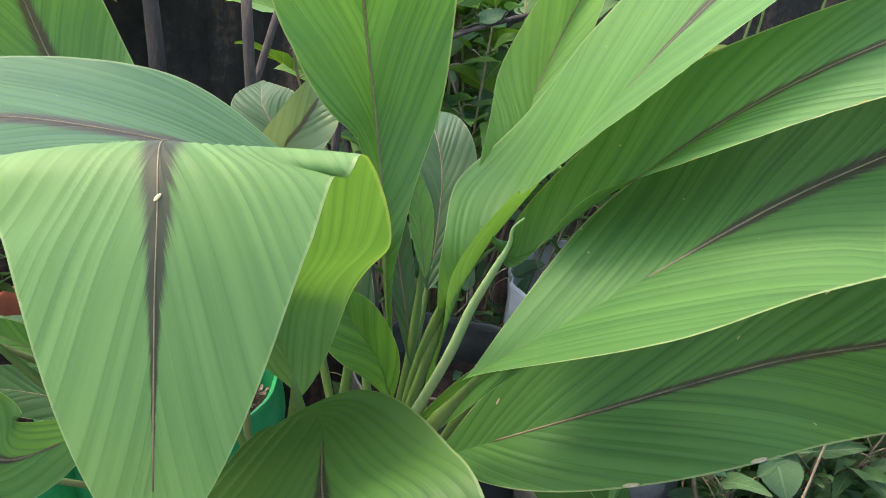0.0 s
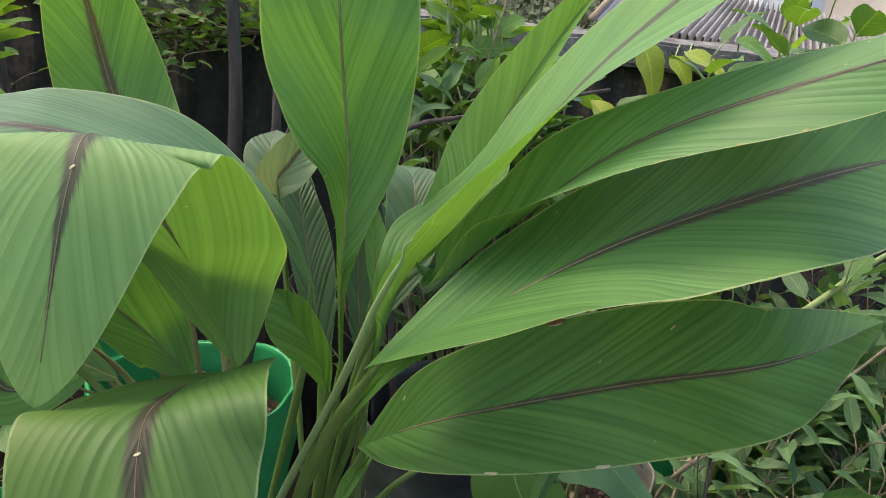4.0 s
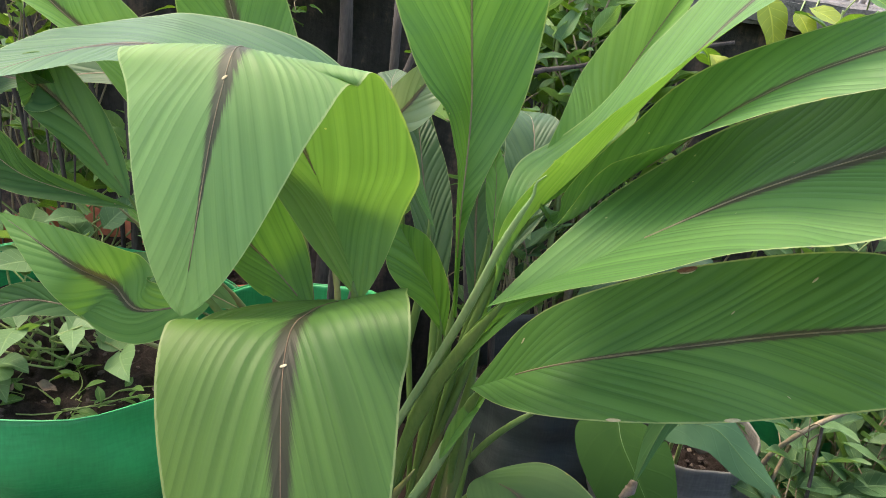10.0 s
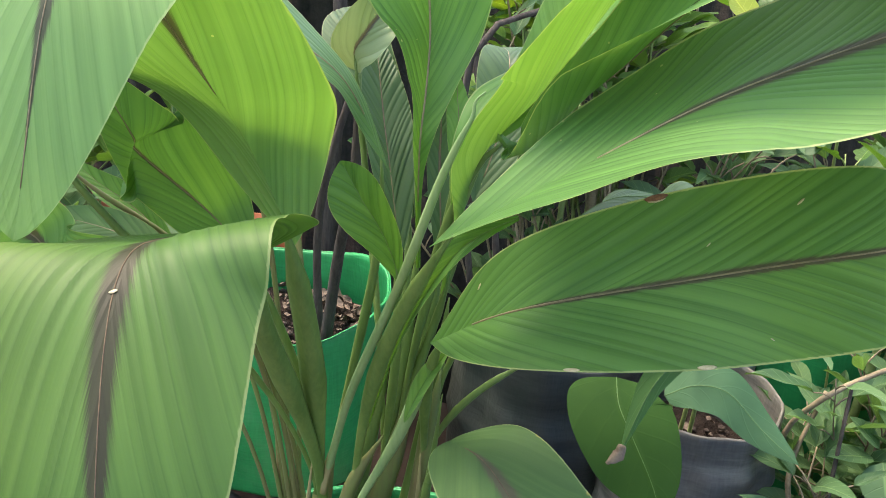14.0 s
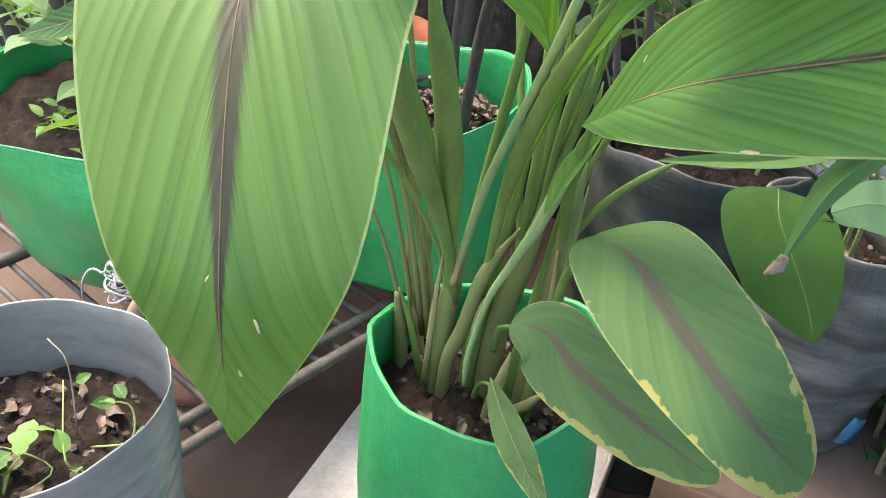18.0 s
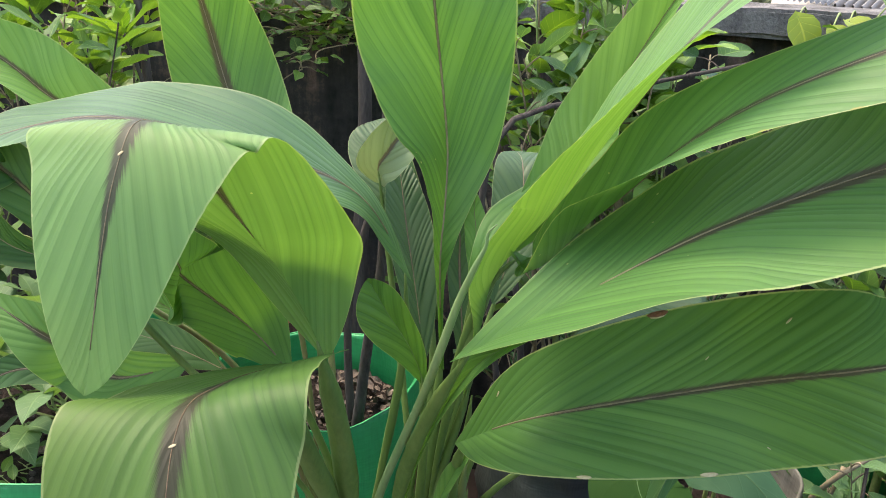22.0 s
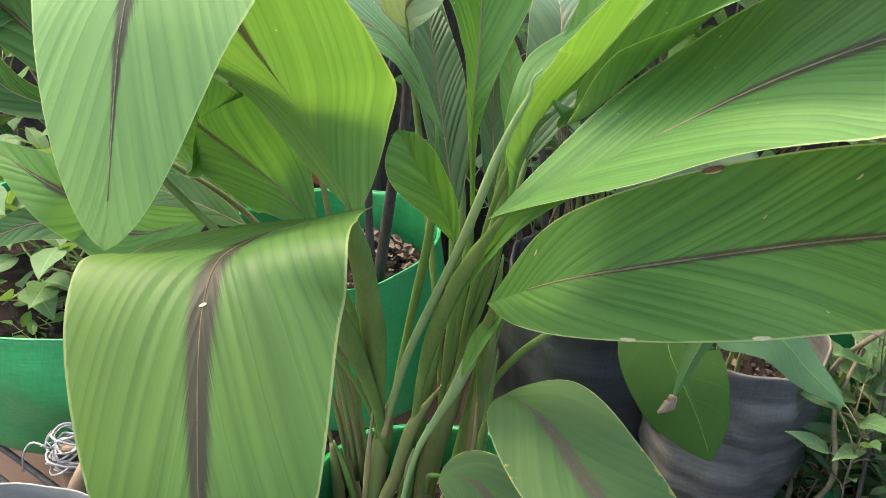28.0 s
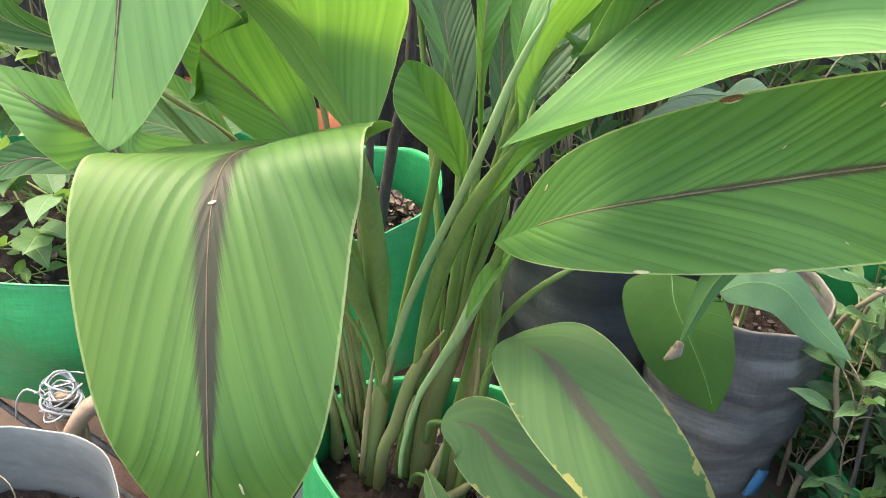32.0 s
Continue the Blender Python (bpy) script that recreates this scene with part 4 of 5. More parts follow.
def post():
    e = root("cane_post", "cut bamboo post wound with pale plastic strip", "post", (-0.46, 0.66, 0.0))
    part("cane", tube([(0, 0, 0), (0.0, 0, 0.3), (0.004, -0.008, 0.366), (0.005, -0.01, 0.372)], [0.018, 0.017, 0.0155, 0.014], 12, 14, 0.03), CANE_WARM, e)
    rnd = random.Random(2)
    for i in range(18):
        c = Vector((0.002 + rnd.uniform(-0.006, 0.006), -0.010 + rnd.uniform(-0.006, 0.006), 0.375 + rnd.uniform(-0.02, 0.022)))
        r = rnd.uniform(0.014, 0.024)
        ax = Vector((rnd.uniform(-0.7, 0.7), rnd.uniform(-0.7, 0.7), 1)).normalized()
        p, a0 = ax.orthogonal().normalized(), rnd.uniform(0, 6)
        q = ax.cross(p)
        pts = [c + r * (1 + 0.15 * math.sin(3 * x + i)) * (math.cos(x + a0) * p + math.sin(x + a0) * q) for x in (5.6 * j / 10 for j in range(11))]
        part("strip", tube(pts, [0.0014, 0.0017, 0.0012], 22, 5, flat=0.4, seed=i), TIE, e)
    part("loose_end", tube([(-0.012, -0.02, 0.385), (-0.03, -0.025, 0.392), (-0.042, -0.03, 0.375), (-0.046, -0.032, 0.35)], [0.0015, 0.0012], 10, 5), TIE, e)
    b = root("bent_cane", "bent brown cane lying over the rack", "cane", (-0.38, 0.62, 0.29))
    part("cane", tube([(0.06, 0.10, 0.0), (0.03, 0.05, 0.09), (-0.02, 0.02, 0.11), (-0.05, 0.0, 0.06), (-0.055, -0.01, 0.0)], [0.010, 0.010, 0.009], 18, 9, 0.04), CANE_WARM, b)
    d = root("broken_brick", "piece of red brick lying on the floor", "brick", (-0.56, 0.87, 0.0))
    part("brick", box(0.13, 0.10, 0.07, 0.006, 8, 0.006), BRICK, d, m=Matrix.Translation((0, 0, 0.036)) @ Matrix.Rotation(0.5, 4, "Z"))


post()

# ---------------------------------------------------------------- the big plant
plant = root("turmeric_plant", "large black turmeric plant, broad green leaves with purple-brown midribs", "plant", (0, 0, 0))


BROAD_C = small_leaf_material("broad_pale", (0.07, 0.17, 0.05), (0.12, 0.24, 0.08), (1.2, 1.3, 0.6), 0.6, 0.15, 0.15)
DRY_TIP = plain("dry_tip", (0.16, 0.11, 0.07), (0.36, 0.28, 0.20), 60.0, 0.8, 0.5, 0.002)


def grow(foot, spine, sides, cup, w, um, a, b, material=BLADE, pet=None, flecks=(), **kw):
    ob, mid, tan, nor = blade(plant, spine, sides, cup, w, um, a, b, material, **kw)
    for p in flecks:
        k = int(np.argmin(np.linalg.norm(mid - np.array(p), axis=1)))
        scar(ob, mid[k] + 0.0004 * (nor[k] if nor[k][1] < 0 else -nor[k]), nor[k])
    if foot:
        petiole(plant, mid, tan, foot, **(pet or {}))
    return ob


# tall leaf bent over, hanging towards the path
grow((-0.093, 0.684, 0.480), [(-0.071, 0.582, 0.783), (-0.085, 0.555, 0.849), (-0.086, 0.502, 0.909), (-0.100, 0.436, 0.988), (-0.094, 0.391, 0.969), (-0.090, 0.350, 0.867)],
     [(0.97, 0.02, -0.25), (0.97, 0.19, -0.13), (0.97, 0.24, -0.08), (0.99, 0.14, 0.01), (0.97, 0.25, -0.02)], [-21, -18, 2, 9, 0], 0.072, 0.49, 0.88, 0.67, seed=3, material=BLADE_THIN, rib=RIB, rib_r=0.0004, flame=0.10, pleat=0.0006, period=0.021, slant=3.2, span=(0.38, 0.97), pet=dict(r0=0.0095, r1=0.006), nu=150, flecks=((-0.072, 0.375, 1.005),))
# lower leaf bent over its broken midrib
grow((-0.088, 0.684, 0.475), [(-0.092, 0.542, 0.781), (-0.054, 0.513, 0.816), (-0.037, 0.393, 0.864), (-0.026, 0.333, 0.866), (0.004, 0.272, 0.790), (0.003, 0.273, 0.713)],
     [(0.80, 0.53, 0.28), (0.80, 0.60, 0.06), (0.76, 0.65, 0.09), (0.91, 0.40, 0.07), (0.95, 0.29, 0.11)], [-11, -4, -1, 13, 28], 0.059, 0.56, 1.26, 1.04, seed=4, marks=((0.84, 0.33, 0.0009), (0.85, 0.37, 0.0007), (0.9, 0.2, 0.0009), (0.8, -0.1, 0.0006)), material=BLADE_YOUNG, rib=RIB_DARK, rib_r=0.00035, flame=0.105, pleat=0.0009, period=0.020, slant=3.2, span=(0.3, 0.9), pet=dict(r0=0.0095, r1=0.006), nu=150, flecks=((-0.023, 0.325, 0.876),))
# upright leaf in the middle
grow((-0.036, 0.700, 0.510), [(-0.019, 0.705, 0.728), (-0.026, 0.712, 0.795), (-0.029, 0.718, 0.835), (-0.034, 0.740, 0.868), (-0.041, 0.762, 0.913), (-0.050, 0.766, 0.974), (-0.057, 0.761, 1.035), (-0.064, 0.760, 1.108), (-0.053, 0.708, 1.182)],
     [(0.95, 0.25, -0.1), (0.90, 0.35, -0.25), (0.85, 0.42, -0.32), (0.87, 0.40, -0.30), (0.89, 0.36, -0.28), (0.91, 0.34, -0.26), (0.92, 0.32, -0.25), (0.90, 0.40, -0.12), (0.88, 0.47, 0.0)], [60, 58, 50, 42, 36, 22, 12, 6, 3], 0.071, 0.60, 0.75, 1.29, seed=5, shape=(0.0036, 0.0055, 0.0135, 0.027, 0.050, 0.064, 0.070, 0.060, 0.003), material=BLADE, flame=0.02, rib_r=0.0011, span=(0.1, 1.0), wave=0.0035, pet=dict(r0=0.0045, r1=0.0035))
# leaf
grow((-0.030, 0.700, 0.540), [(0.010, 0.692, 0.715), (0.021, 0.682, 0.785), (0.036, 0.666, 0.842), (0.075, 0.684, 0.895), (0.118, 0.665, 0.965), (0.170, 0.644, 1.042), (0.238, 0.638, 1.118), (0.306, 0.634, 1.192)],
     [(0.80, -0.6, 0.0), (0.60, -0.8, -0.1), (0.29, -0.93, -0.2), (0.0, -1.0, -0.02), (0.02, -1.0, -0.05), (0.05, -0.98, -0.15), (0.10, -0.96, -0.22), (0.12, -0.95, -0.30)], [60, 62, 58, 24, 15, 7, 0, -6], 0.078, 0.68, 1.19, 0.85, seed=6, shape=(0.0045, 0.009, 0.026, 0.066, 0.077, 0.075, 0.056, 0.002), material=BLADE_LIGHT, span=(0.58, 1.0), flame=0.085)
# leaf
grow((-0.028, 0.702, 0.540), [(0.028, 0.680, 0.839), (0.066, 0.750, 0.896), (0.085, 0.796, 0.946), (0.131, 0.823, 1.041), (0.196, 0.808, 1.146)],
     [(0.83, -0.32, -0.45), (0.81, -0.41, -0.41), (0.72, -0.55, -0.43)], [28, 37, 53], 0.037, 0.40, 1.00, 1.62, seed=7, material=BLADE_LIGHT, span=(0.45, 0.95), flame=0.03)
# leaf
grow((-0.022, 0.700, 0.560), [(0.036, 0.671, 0.868), (0.064, 0.667, 0.848), (0.121, 0.633, 0.915), (0.217, 0.582, 1.011), (0.427, 0.562, 1.115)],
     [(0.58, -0.72, -0.37), (0.14, -0.99, -0.07), (0.06, -0.68, -0.73)], [26, 36, -28], 0.042, 0.68, 1.33, 0.20, seed=8, span=(0.5, 1.0), material=BLADE_SCAR_SHEEN, wave=0.0040, flame=0.07)
# leaf
grow((-0.060, 0.682, 0.490), [(0.028, 0.580, 0.802), (0.119, 0.575, 0.873), (0.203, 0.580, 0.932), (0.314, 0.603, 0.984), (0.431, 0.728, 0.996)],
     [(0.23, -0.97, -0.11), (0.14, -0.96, -0.25), (0.25, -0.40, -0.88)], [22, 3, 7], 0.080, 0.40, 1.32, 0.21, seed=9, pet=dict(r0=0.0055, r1=0.004), span=(0.28, 1.0), material=BLADE_SCAR, wave=0.0042, flame=0.078)
# lowest long leaf
grow((0.000, 0.700, 0.530), [(0.016, 0.639, 0.698), (0.088, 0.595, 0.762), (0.217, 0.593, 0.817), (0.314, 0.562, 0.868), (0.407, 0.655, 0.876)],
     [(0.06, -0.86, -0.51), (0.44, -0.52, -0.73), (0.15, -0.66, -0.73)], [24, 1, -32], 0.057, 0.48, 0.97, 0.64, seed=10, marks=((0.183, -0.7, 0.0013), (0.433, -0.955, 0.0034, TEAR), (0.433, -0.93, 0.0026), (0.325, 0.985, 0.0024), (0.458, 0.985, 0.0026), (0.592, -0.65, 0.0013), (0.483, -0.35, 0.0008), (0.542, 0.75, 0.0006)), span=(0.15, 0.95), material=BLADE_SCAR, flame=0.05, pet=dict(r0=0.0045, r1=0.0035))
# leaf
grow((-0.087, 0.690, 0.490), [(-0.041, 0.689, 0.809), (-0.072, 0.650, 0.892), (-0.129, 0.612, 0.928), (-0.218, 0.566, 0.955), (-0.266, 0.528, 0.954), (-0.297, 0.441, 0.938)],
     [(0.29, 0.76, -0.58), (-0.40, 0.90, 0.16), (-0.19, 0.98, 0.07), (-0.37, 0.92, 0.14)], [-8, 6, 1, 5], 0.086, 0.57, 1.60, 1.30, seed=11, material=BLADE_DEEP, flame=0.09)
# leaf
grow((-0.128, 0.712, 0.410), [(-0.158, 0.750, 0.775), (-0.246, 0.804, 0.846), (-0.311, 0.850, 0.912), (-0.347, 0.858, 1.009), (-0.364, 0.824, 1.136)],
     [(0.92, 0.25, 0.29), (0.88, 0.29, 0.38), (0.90, 0.26, 0.36)], [25, -5, 17], 0.059, 0.54, 0.79, 1.16, seed=12, material=BLADE, flame=0.11, pet=dict(pull=1.25, r0=0.003, material=PSEUDO))
# leaf
grow((-0.140, 0.720, 0.400), [(-0.270, 0.659, 0.855), (-0.320, 0.658, 0.915), (-0.365, 0.645, 0.948), (-0.405, 0.639, 0.977), (-0.470, 0.615, 1.020)],
     [(0.43, 0.63, 0.65), (0.25, 0.87, 0.43), (0.41, 0.65, 0.64)], [15, 45, 10], 0.042, 0.52, 0.74, 1.24, seed=13, material=BLADE_LIGHT, flame=0.09, pet=dict(pull=1.25, r0=0.003, material=PSEUDO))
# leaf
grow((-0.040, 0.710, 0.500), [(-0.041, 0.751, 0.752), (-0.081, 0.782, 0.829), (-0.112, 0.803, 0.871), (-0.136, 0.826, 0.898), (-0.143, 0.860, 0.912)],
     [(0.93, 0.22, 0.31), (0.93, 0.21, 0.32), (0.98, 0.16, 0.13)], [24, 28, 12], 0.032, 0.60, 0.75, 1.25, seed=14, material=BLADE_SHADE_TINT, pleat=0.0011, period=0.012, rib_r=0.0004, flame=0.025)
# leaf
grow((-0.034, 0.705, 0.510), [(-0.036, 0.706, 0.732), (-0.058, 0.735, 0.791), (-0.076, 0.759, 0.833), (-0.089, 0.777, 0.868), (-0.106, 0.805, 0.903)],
     [(0.77, 0.63, -0.02), (0.77, 0.64, -0.02), (0.8, 0.6, 0.01)], [24, 20, 9], 0.024, 0.45, 0.75, 1.25, seed=15, material=BLADE_SHADE_TINT, pleat=0.0011, period=0.012, rib_r=0.0004, flame=0.03)
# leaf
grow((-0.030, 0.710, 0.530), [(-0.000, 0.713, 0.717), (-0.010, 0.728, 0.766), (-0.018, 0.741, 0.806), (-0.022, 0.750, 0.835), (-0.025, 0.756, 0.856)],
     [(0.89, 0.45, 0.09), (0.89, 0.45, 0.09), (0.89, 0.45, 0.09)], [25, 21, 15], 0.012, 0.50, 0.75, 1.25, seed=16, material=BLADE_SHADE_TINT, rib_r=0.0006, flame=0.1)
# leaf
grow((-0.030, 0.710, 0.530), [(0.003, 0.723, 0.801), (-0.001, 0.731, 0.827), (-0.004, 0.738, 0.849), (-0.008, 0.743, 0.866), (-0.010, 0.748, 0.883)],
     [(0.89, 0.45, 0.09), (0.89, 0.45, 0.09), (0.89, 0.45, 0.09)], [25, 20, 15], 0.011, 0.50, 0.75, 1.25, seed=17, material=BLADE_LIGHT, flame=0.0)
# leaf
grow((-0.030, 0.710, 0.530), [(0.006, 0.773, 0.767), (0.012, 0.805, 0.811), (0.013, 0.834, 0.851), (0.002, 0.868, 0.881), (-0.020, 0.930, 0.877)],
     [(0.95, 0.31, -0.04), (0.95, 0.32, -0.05), (0.95, 0.31, -0.04)], [20, 16, 10], 0.032, 0.55, 0.75, 1.25, seed=18, material=BLADE_SHADE_TINT, rib_r=0.0005, flame=0.02)
# leaf with its sky sheen painted pale, bowed over behind the upright one
grow((-0.040, 0.710, 0.500), [(-0.112, 0.782, 0.866), (-0.109, 0.768, 0.886), (-0.097, 0.762, 0.903), (-0.087, 0.768, 0.919), (-0.080, 0.790, 0.931)],
     [(0.72, 0.15, -0.68), (0.70, 0.15, -0.70), (0.72, 0.2, -0.66)], [22, 26, 20], 0.024, 0.55, 0.6, 0.6, seed=32, material=BLADE_SHEEN, flame=0.10, rib_r=0.0004, pet=dict(r0=0.003, r1=0.003))
# leaf
grow((-0.092, 0.690, 0.480), [(-0.119, 0.622, 0.737), (-0.162, 0.624, 0.775), (-0.189, 0.574, 0.834), (-0.181, 0.559, 0.850), (-0.192, 0.534, 0.903)],
     [(0.29, 0.79, 0.54), (0.01, 0.85, 0.53), (0.29, 0.78, 0.56)], [17, 28, 2], 0.044, 0.40, 1.43, 0.99, seed=19, material=BLADE, flame=0.04)
# leaf
grow((-0.040, 0.698, 0.490), [(-0.016, 0.660, 0.728), (-0.027, 0.645, 0.773), (-0.044, 0.635, 0.806), (-0.061, 0.635, 0.832)],
     [(0.9, 0.1, 0.4), (0.9, 0.1, 0.4)], [30, 14], 0.023, 0.66, 1.3, 0.9, seed=20, material=BLADE, flame=0.0, rib=RIB_GREEN)
# leaf
grow((-0.130, 0.710, 0.400), [(-0.194, 0.580, 0.756), (-0.238, 0.548, 0.750), (-0.263, 0.547, 0.767), (-0.284, 0.524, 0.789), (-0.343, 0.520, 0.820)],
     [(0.41, 0.60, 0.69), (0.53, 0.53, 0.66), (0.51, 0.55, 0.67)], [11, 19, 8], 0.034, 0.53, 0.69, 1.50, seed=21, material=BLADE_LIGHT, flame=0.15, pet=dict(pull=1.25, r0=0.003, material=PSEUDO))
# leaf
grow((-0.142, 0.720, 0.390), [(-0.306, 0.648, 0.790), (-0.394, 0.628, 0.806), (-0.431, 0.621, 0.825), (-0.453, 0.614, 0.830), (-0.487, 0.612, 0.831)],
     [(0.22, 0.37, 0.90), (0.22, 0.38, 0.90), (0.23, 0.37, 0.90)], [31, 27, 9], 0.028, 0.67, 0.98, 1.24, seed=22, material=BLADE_UNDERSHADE, pleat=0.0011, period=0.012, rib_r=0.0004, flame=0.03, pet=dict(pull=1.25, r0=0.003, material=PSEUDO))
# leaf
grow((-0.004, 0.700, 0.460), [(0.037, 0.644, 0.612), (0.076, 0.600, 0.632), (0.121, 0.554, 0.624), (0.172, 0.527, 0.598), (0.222, 0.545, 0.545)],
     [(0.53, 0.82, 0.19), (0.44, 0.85, 0.3), (0.49, 0.84, 0.23)], [-8, -8, -11], 0.048, 0.45, 0.50, 0.25, seed=23, material=BLADE_OLD, rib=RIB_DARK, rib_r=0.0003, flame=0.13, pleat=0.0002, pet=dict(r0=0.003, r1=0.003))
# leaf
grow((-0.046, 0.690, 0.430), [(-0.011, 0.625, 0.523), (0.021, 0.623, 0.526), (0.054, 0.607, 0.515), (0.112, 0.586, 0.505), (0.173, 0.564, 0.500)],
     [(0.35, 0.83, 0.43), (0.35, 0.85, 0.4), (0.35, 0.85, 0.39)], [-4, 10, 4], 0.036, 0.45, 0.50, 0.30, seed=24, material=BLADE_OLD, rib=RIB_DARK, rib_r=0.0003, flame=0.13, pleat=0.0002, pet=dict(r0=0.003, r1=0.003))
# leaf
grow((-0.055, 0.675, 0.380), [(-0.030, 0.645, 0.440), (-0.005, 0.607, 0.447), (0.023, 0.570, 0.452), (0.045, 0.549, 0.447), (0.069, 0.527, 0.439)],
     [(0.57, 0.79, 0.21), (0.57, 0.79, 0.21), (0.57, 0.79, 0.21)], [20, 11, 10], 0.014, 0.50, 0.75, 1.25, seed=25, material=BLADE_OLD, flame=0.00, pet=dict(r0=0.002, r1=0.003))
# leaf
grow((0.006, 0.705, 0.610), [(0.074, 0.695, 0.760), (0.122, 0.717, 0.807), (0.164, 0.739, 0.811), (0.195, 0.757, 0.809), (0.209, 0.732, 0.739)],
     [(0.21, 0.98, 0.01), (0.08, 0.99, 0.08), (-0.13, 0.98, -0.13)], [10, 16, 10], 0.041, 0.50, 0.75, 1.25, seed=26, material=BLADE_SHADE_TINT, flame=0.0, rib=RIB_GREEN, rib_r=0.0005)
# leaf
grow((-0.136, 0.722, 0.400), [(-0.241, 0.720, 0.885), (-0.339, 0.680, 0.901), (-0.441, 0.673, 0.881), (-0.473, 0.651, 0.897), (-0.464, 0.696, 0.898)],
     [(0.19, 0.62, 0.76), (0.31, 0.81, 0.49), (0.18, 0.55, 0.82)], [16, 17, 9], 0.026, 0.67, 0.90, 1.23, seed=27, material=BLADE_SHADE_TINT, flame=0.06, pet=dict(pull=1.25, r0=0.003, material=PSEUDO))
# leaf
grow((-0.093, 0.690, 0.470), [(-0.239, 0.534, 0.847), (-0.264, 0.518, 0.898), (-0.286, 0.505, 0.927), (-0.288, 0.498, 0.928), (-0.280, 0.473, 0.942)],
     [(0.31, 0.60, 0.74), (0.19, 0.63, 0.76), (0.27, 0.60, 0.75)], [9, 12, 6], 0.022, 0.46, 0.71, 1.27, seed=28, material=BLADE_DEEP, flame=0.1)
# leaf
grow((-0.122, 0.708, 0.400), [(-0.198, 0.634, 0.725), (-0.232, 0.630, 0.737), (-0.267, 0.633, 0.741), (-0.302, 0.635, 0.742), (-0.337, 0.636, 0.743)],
     [(0.14, 0.79, 0.6), (0.14, 0.79, 0.6), (0.14, 0.79, 0.6)], [10, 10, 5], 0.018, 0.45, 0.75, 1.25, seed=29, material=BLADE_UNDERSHADE, flame=0.0, pet=dict(pull=1.25, r0=0.003, material=PSEUDO))
# leaf
grow((-0.115, 0.712, 0.410), [(-0.233, 0.683, 0.705), (-0.262, 0.687, 0.728), (-0.288, 0.688, 0.744), (-0.313, 0.687, 0.756), (-0.344, 0.688, 0.775)],
     [(0.39, 0.72, 0.57), (0.39, 0.72, 0.57), (0.39, 0.72, 0.57)], [35, 30, 20], 0.015, 0.50, 0.75, 1.25, seed=30, material=BLADE, flame=0.0, pet=dict(pull=1.25, r0=0.003, material=PSEUDO))
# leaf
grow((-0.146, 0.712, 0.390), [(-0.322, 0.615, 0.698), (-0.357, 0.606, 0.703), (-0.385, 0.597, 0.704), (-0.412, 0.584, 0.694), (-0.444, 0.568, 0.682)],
     [(-0.16, 0.63, 0.76), (-0.16, 0.63, 0.76), (-0.16, 0.63, 0.76)], [10, 10, 5], 0.016, 0.50, 0.75, 1.25, seed=31, material=BLADE_UNDERSHADE, flame=0.08, pet=dict(pull=1.25, r0=0.003, material=PSEUDO))
# leaf
grow((0.000, 0.700, 0.540), [(0.059, 0.708, 0.652), (0.145, 0.733, 0.667), (0.210, 0.760, 0.693), (0.183, 0.724, 0.654), (0.167, 0.703, 0.598)],
     [(0.6, -0.56, -0.58), (0.87, -0.34, -0.36), (0.91, 0.07, -0.4), (0.85, 0.01, -0.52)], [35, 30, 32, 42], 0.014, 0.60, 0.75, 1.25, seed=35, material=BROAD_C, flame=0.0, rib=RIB_GREEN, rib_r=0.0005, pleat=0.0002, pet=dict(r0=0.003, r1=0.003))

# leaf bases that narrow into channelled stalks
def winged(pts, halves, sides, cup, material, seed):
    blade(plant, pts, sides, cup, max(halves), 0.5, 1.0, 1.0, material, flame=0.0, rib=RIB_GREEN, seed=seed, wave=0.0008, nu=70, nv=12, pleat=0.00015, period=0.012, slant=6.0, rib_r=0.0004, shape=halves, name="leaf_base")


winged([(0.086, 0.575, 0.835), (0.067, 0.580, 0.821), (0.048, 0.590, 0.802), (0.030, 0.605, 0.774), (0.010, 0.625, 0.737), (-0.009, 0.645, 0.695), (-0.026, 0.660, 0.649), (-0.044, 0.675, 0.587)], (0.0019, 0.0050, 0.0095, 0.0108, 0.0092, 0.0070, 0.0058, 0.0051), [(0.2, -0.5, -0.85), (0.55, -0.45, -0.6), (0.85, -0.3, -0.2)], [-10, -35, -55], BLADE_SCAR, 43)
part("dry_tip", tube([(0.168, 0.704, 0.606), (0.166, 0.702, 0.597), (0.158, 0.698, 0.589)], [0.003, 0.006, 0.0015], 8, 7, 0.2, flat=0.5), DRY_TIP, plant, "withered brown leaf tip")
# stems at the foot: sheaths wrapped round one another
def sheath(pts, rad, m):
    part("sheath", tube(pts, rad, 22, 12, 0.02, flat=0.82), m, plant)


sheath([(-0.104, 0.688, 0.24), (-0.102, 0.685, 0.382), (-0.098, 0.685, 0.431), (-0.091, 0.685, 0.49), (-0.079, 0.685, 0.558)], (0.0085, 0.009, 0.0095, 0.0095, 0.001), PSEUDO)
sheath([(-0.09, 0.678, 0.24), (-0.087, 0.675, 0.397), (-0.073, 0.675, 0.455), (-0.057, 0.675, 0.522), (-0.03, 0.673, 0.58)], (0.007, 0.007, 0.0068, 0.0065, 0.0006), PSEUDO)
sheath([(-0.055, 0.702, 0.24), (-0.053, 0.7, 0.387), (-0.046, 0.7, 0.466), (-0.028, 0.7, 0.546), (-0.01, 0.7, 0.645)], (0.0115, 0.0115, 0.0115, 0.0095, 0.0006), PSEUDO)
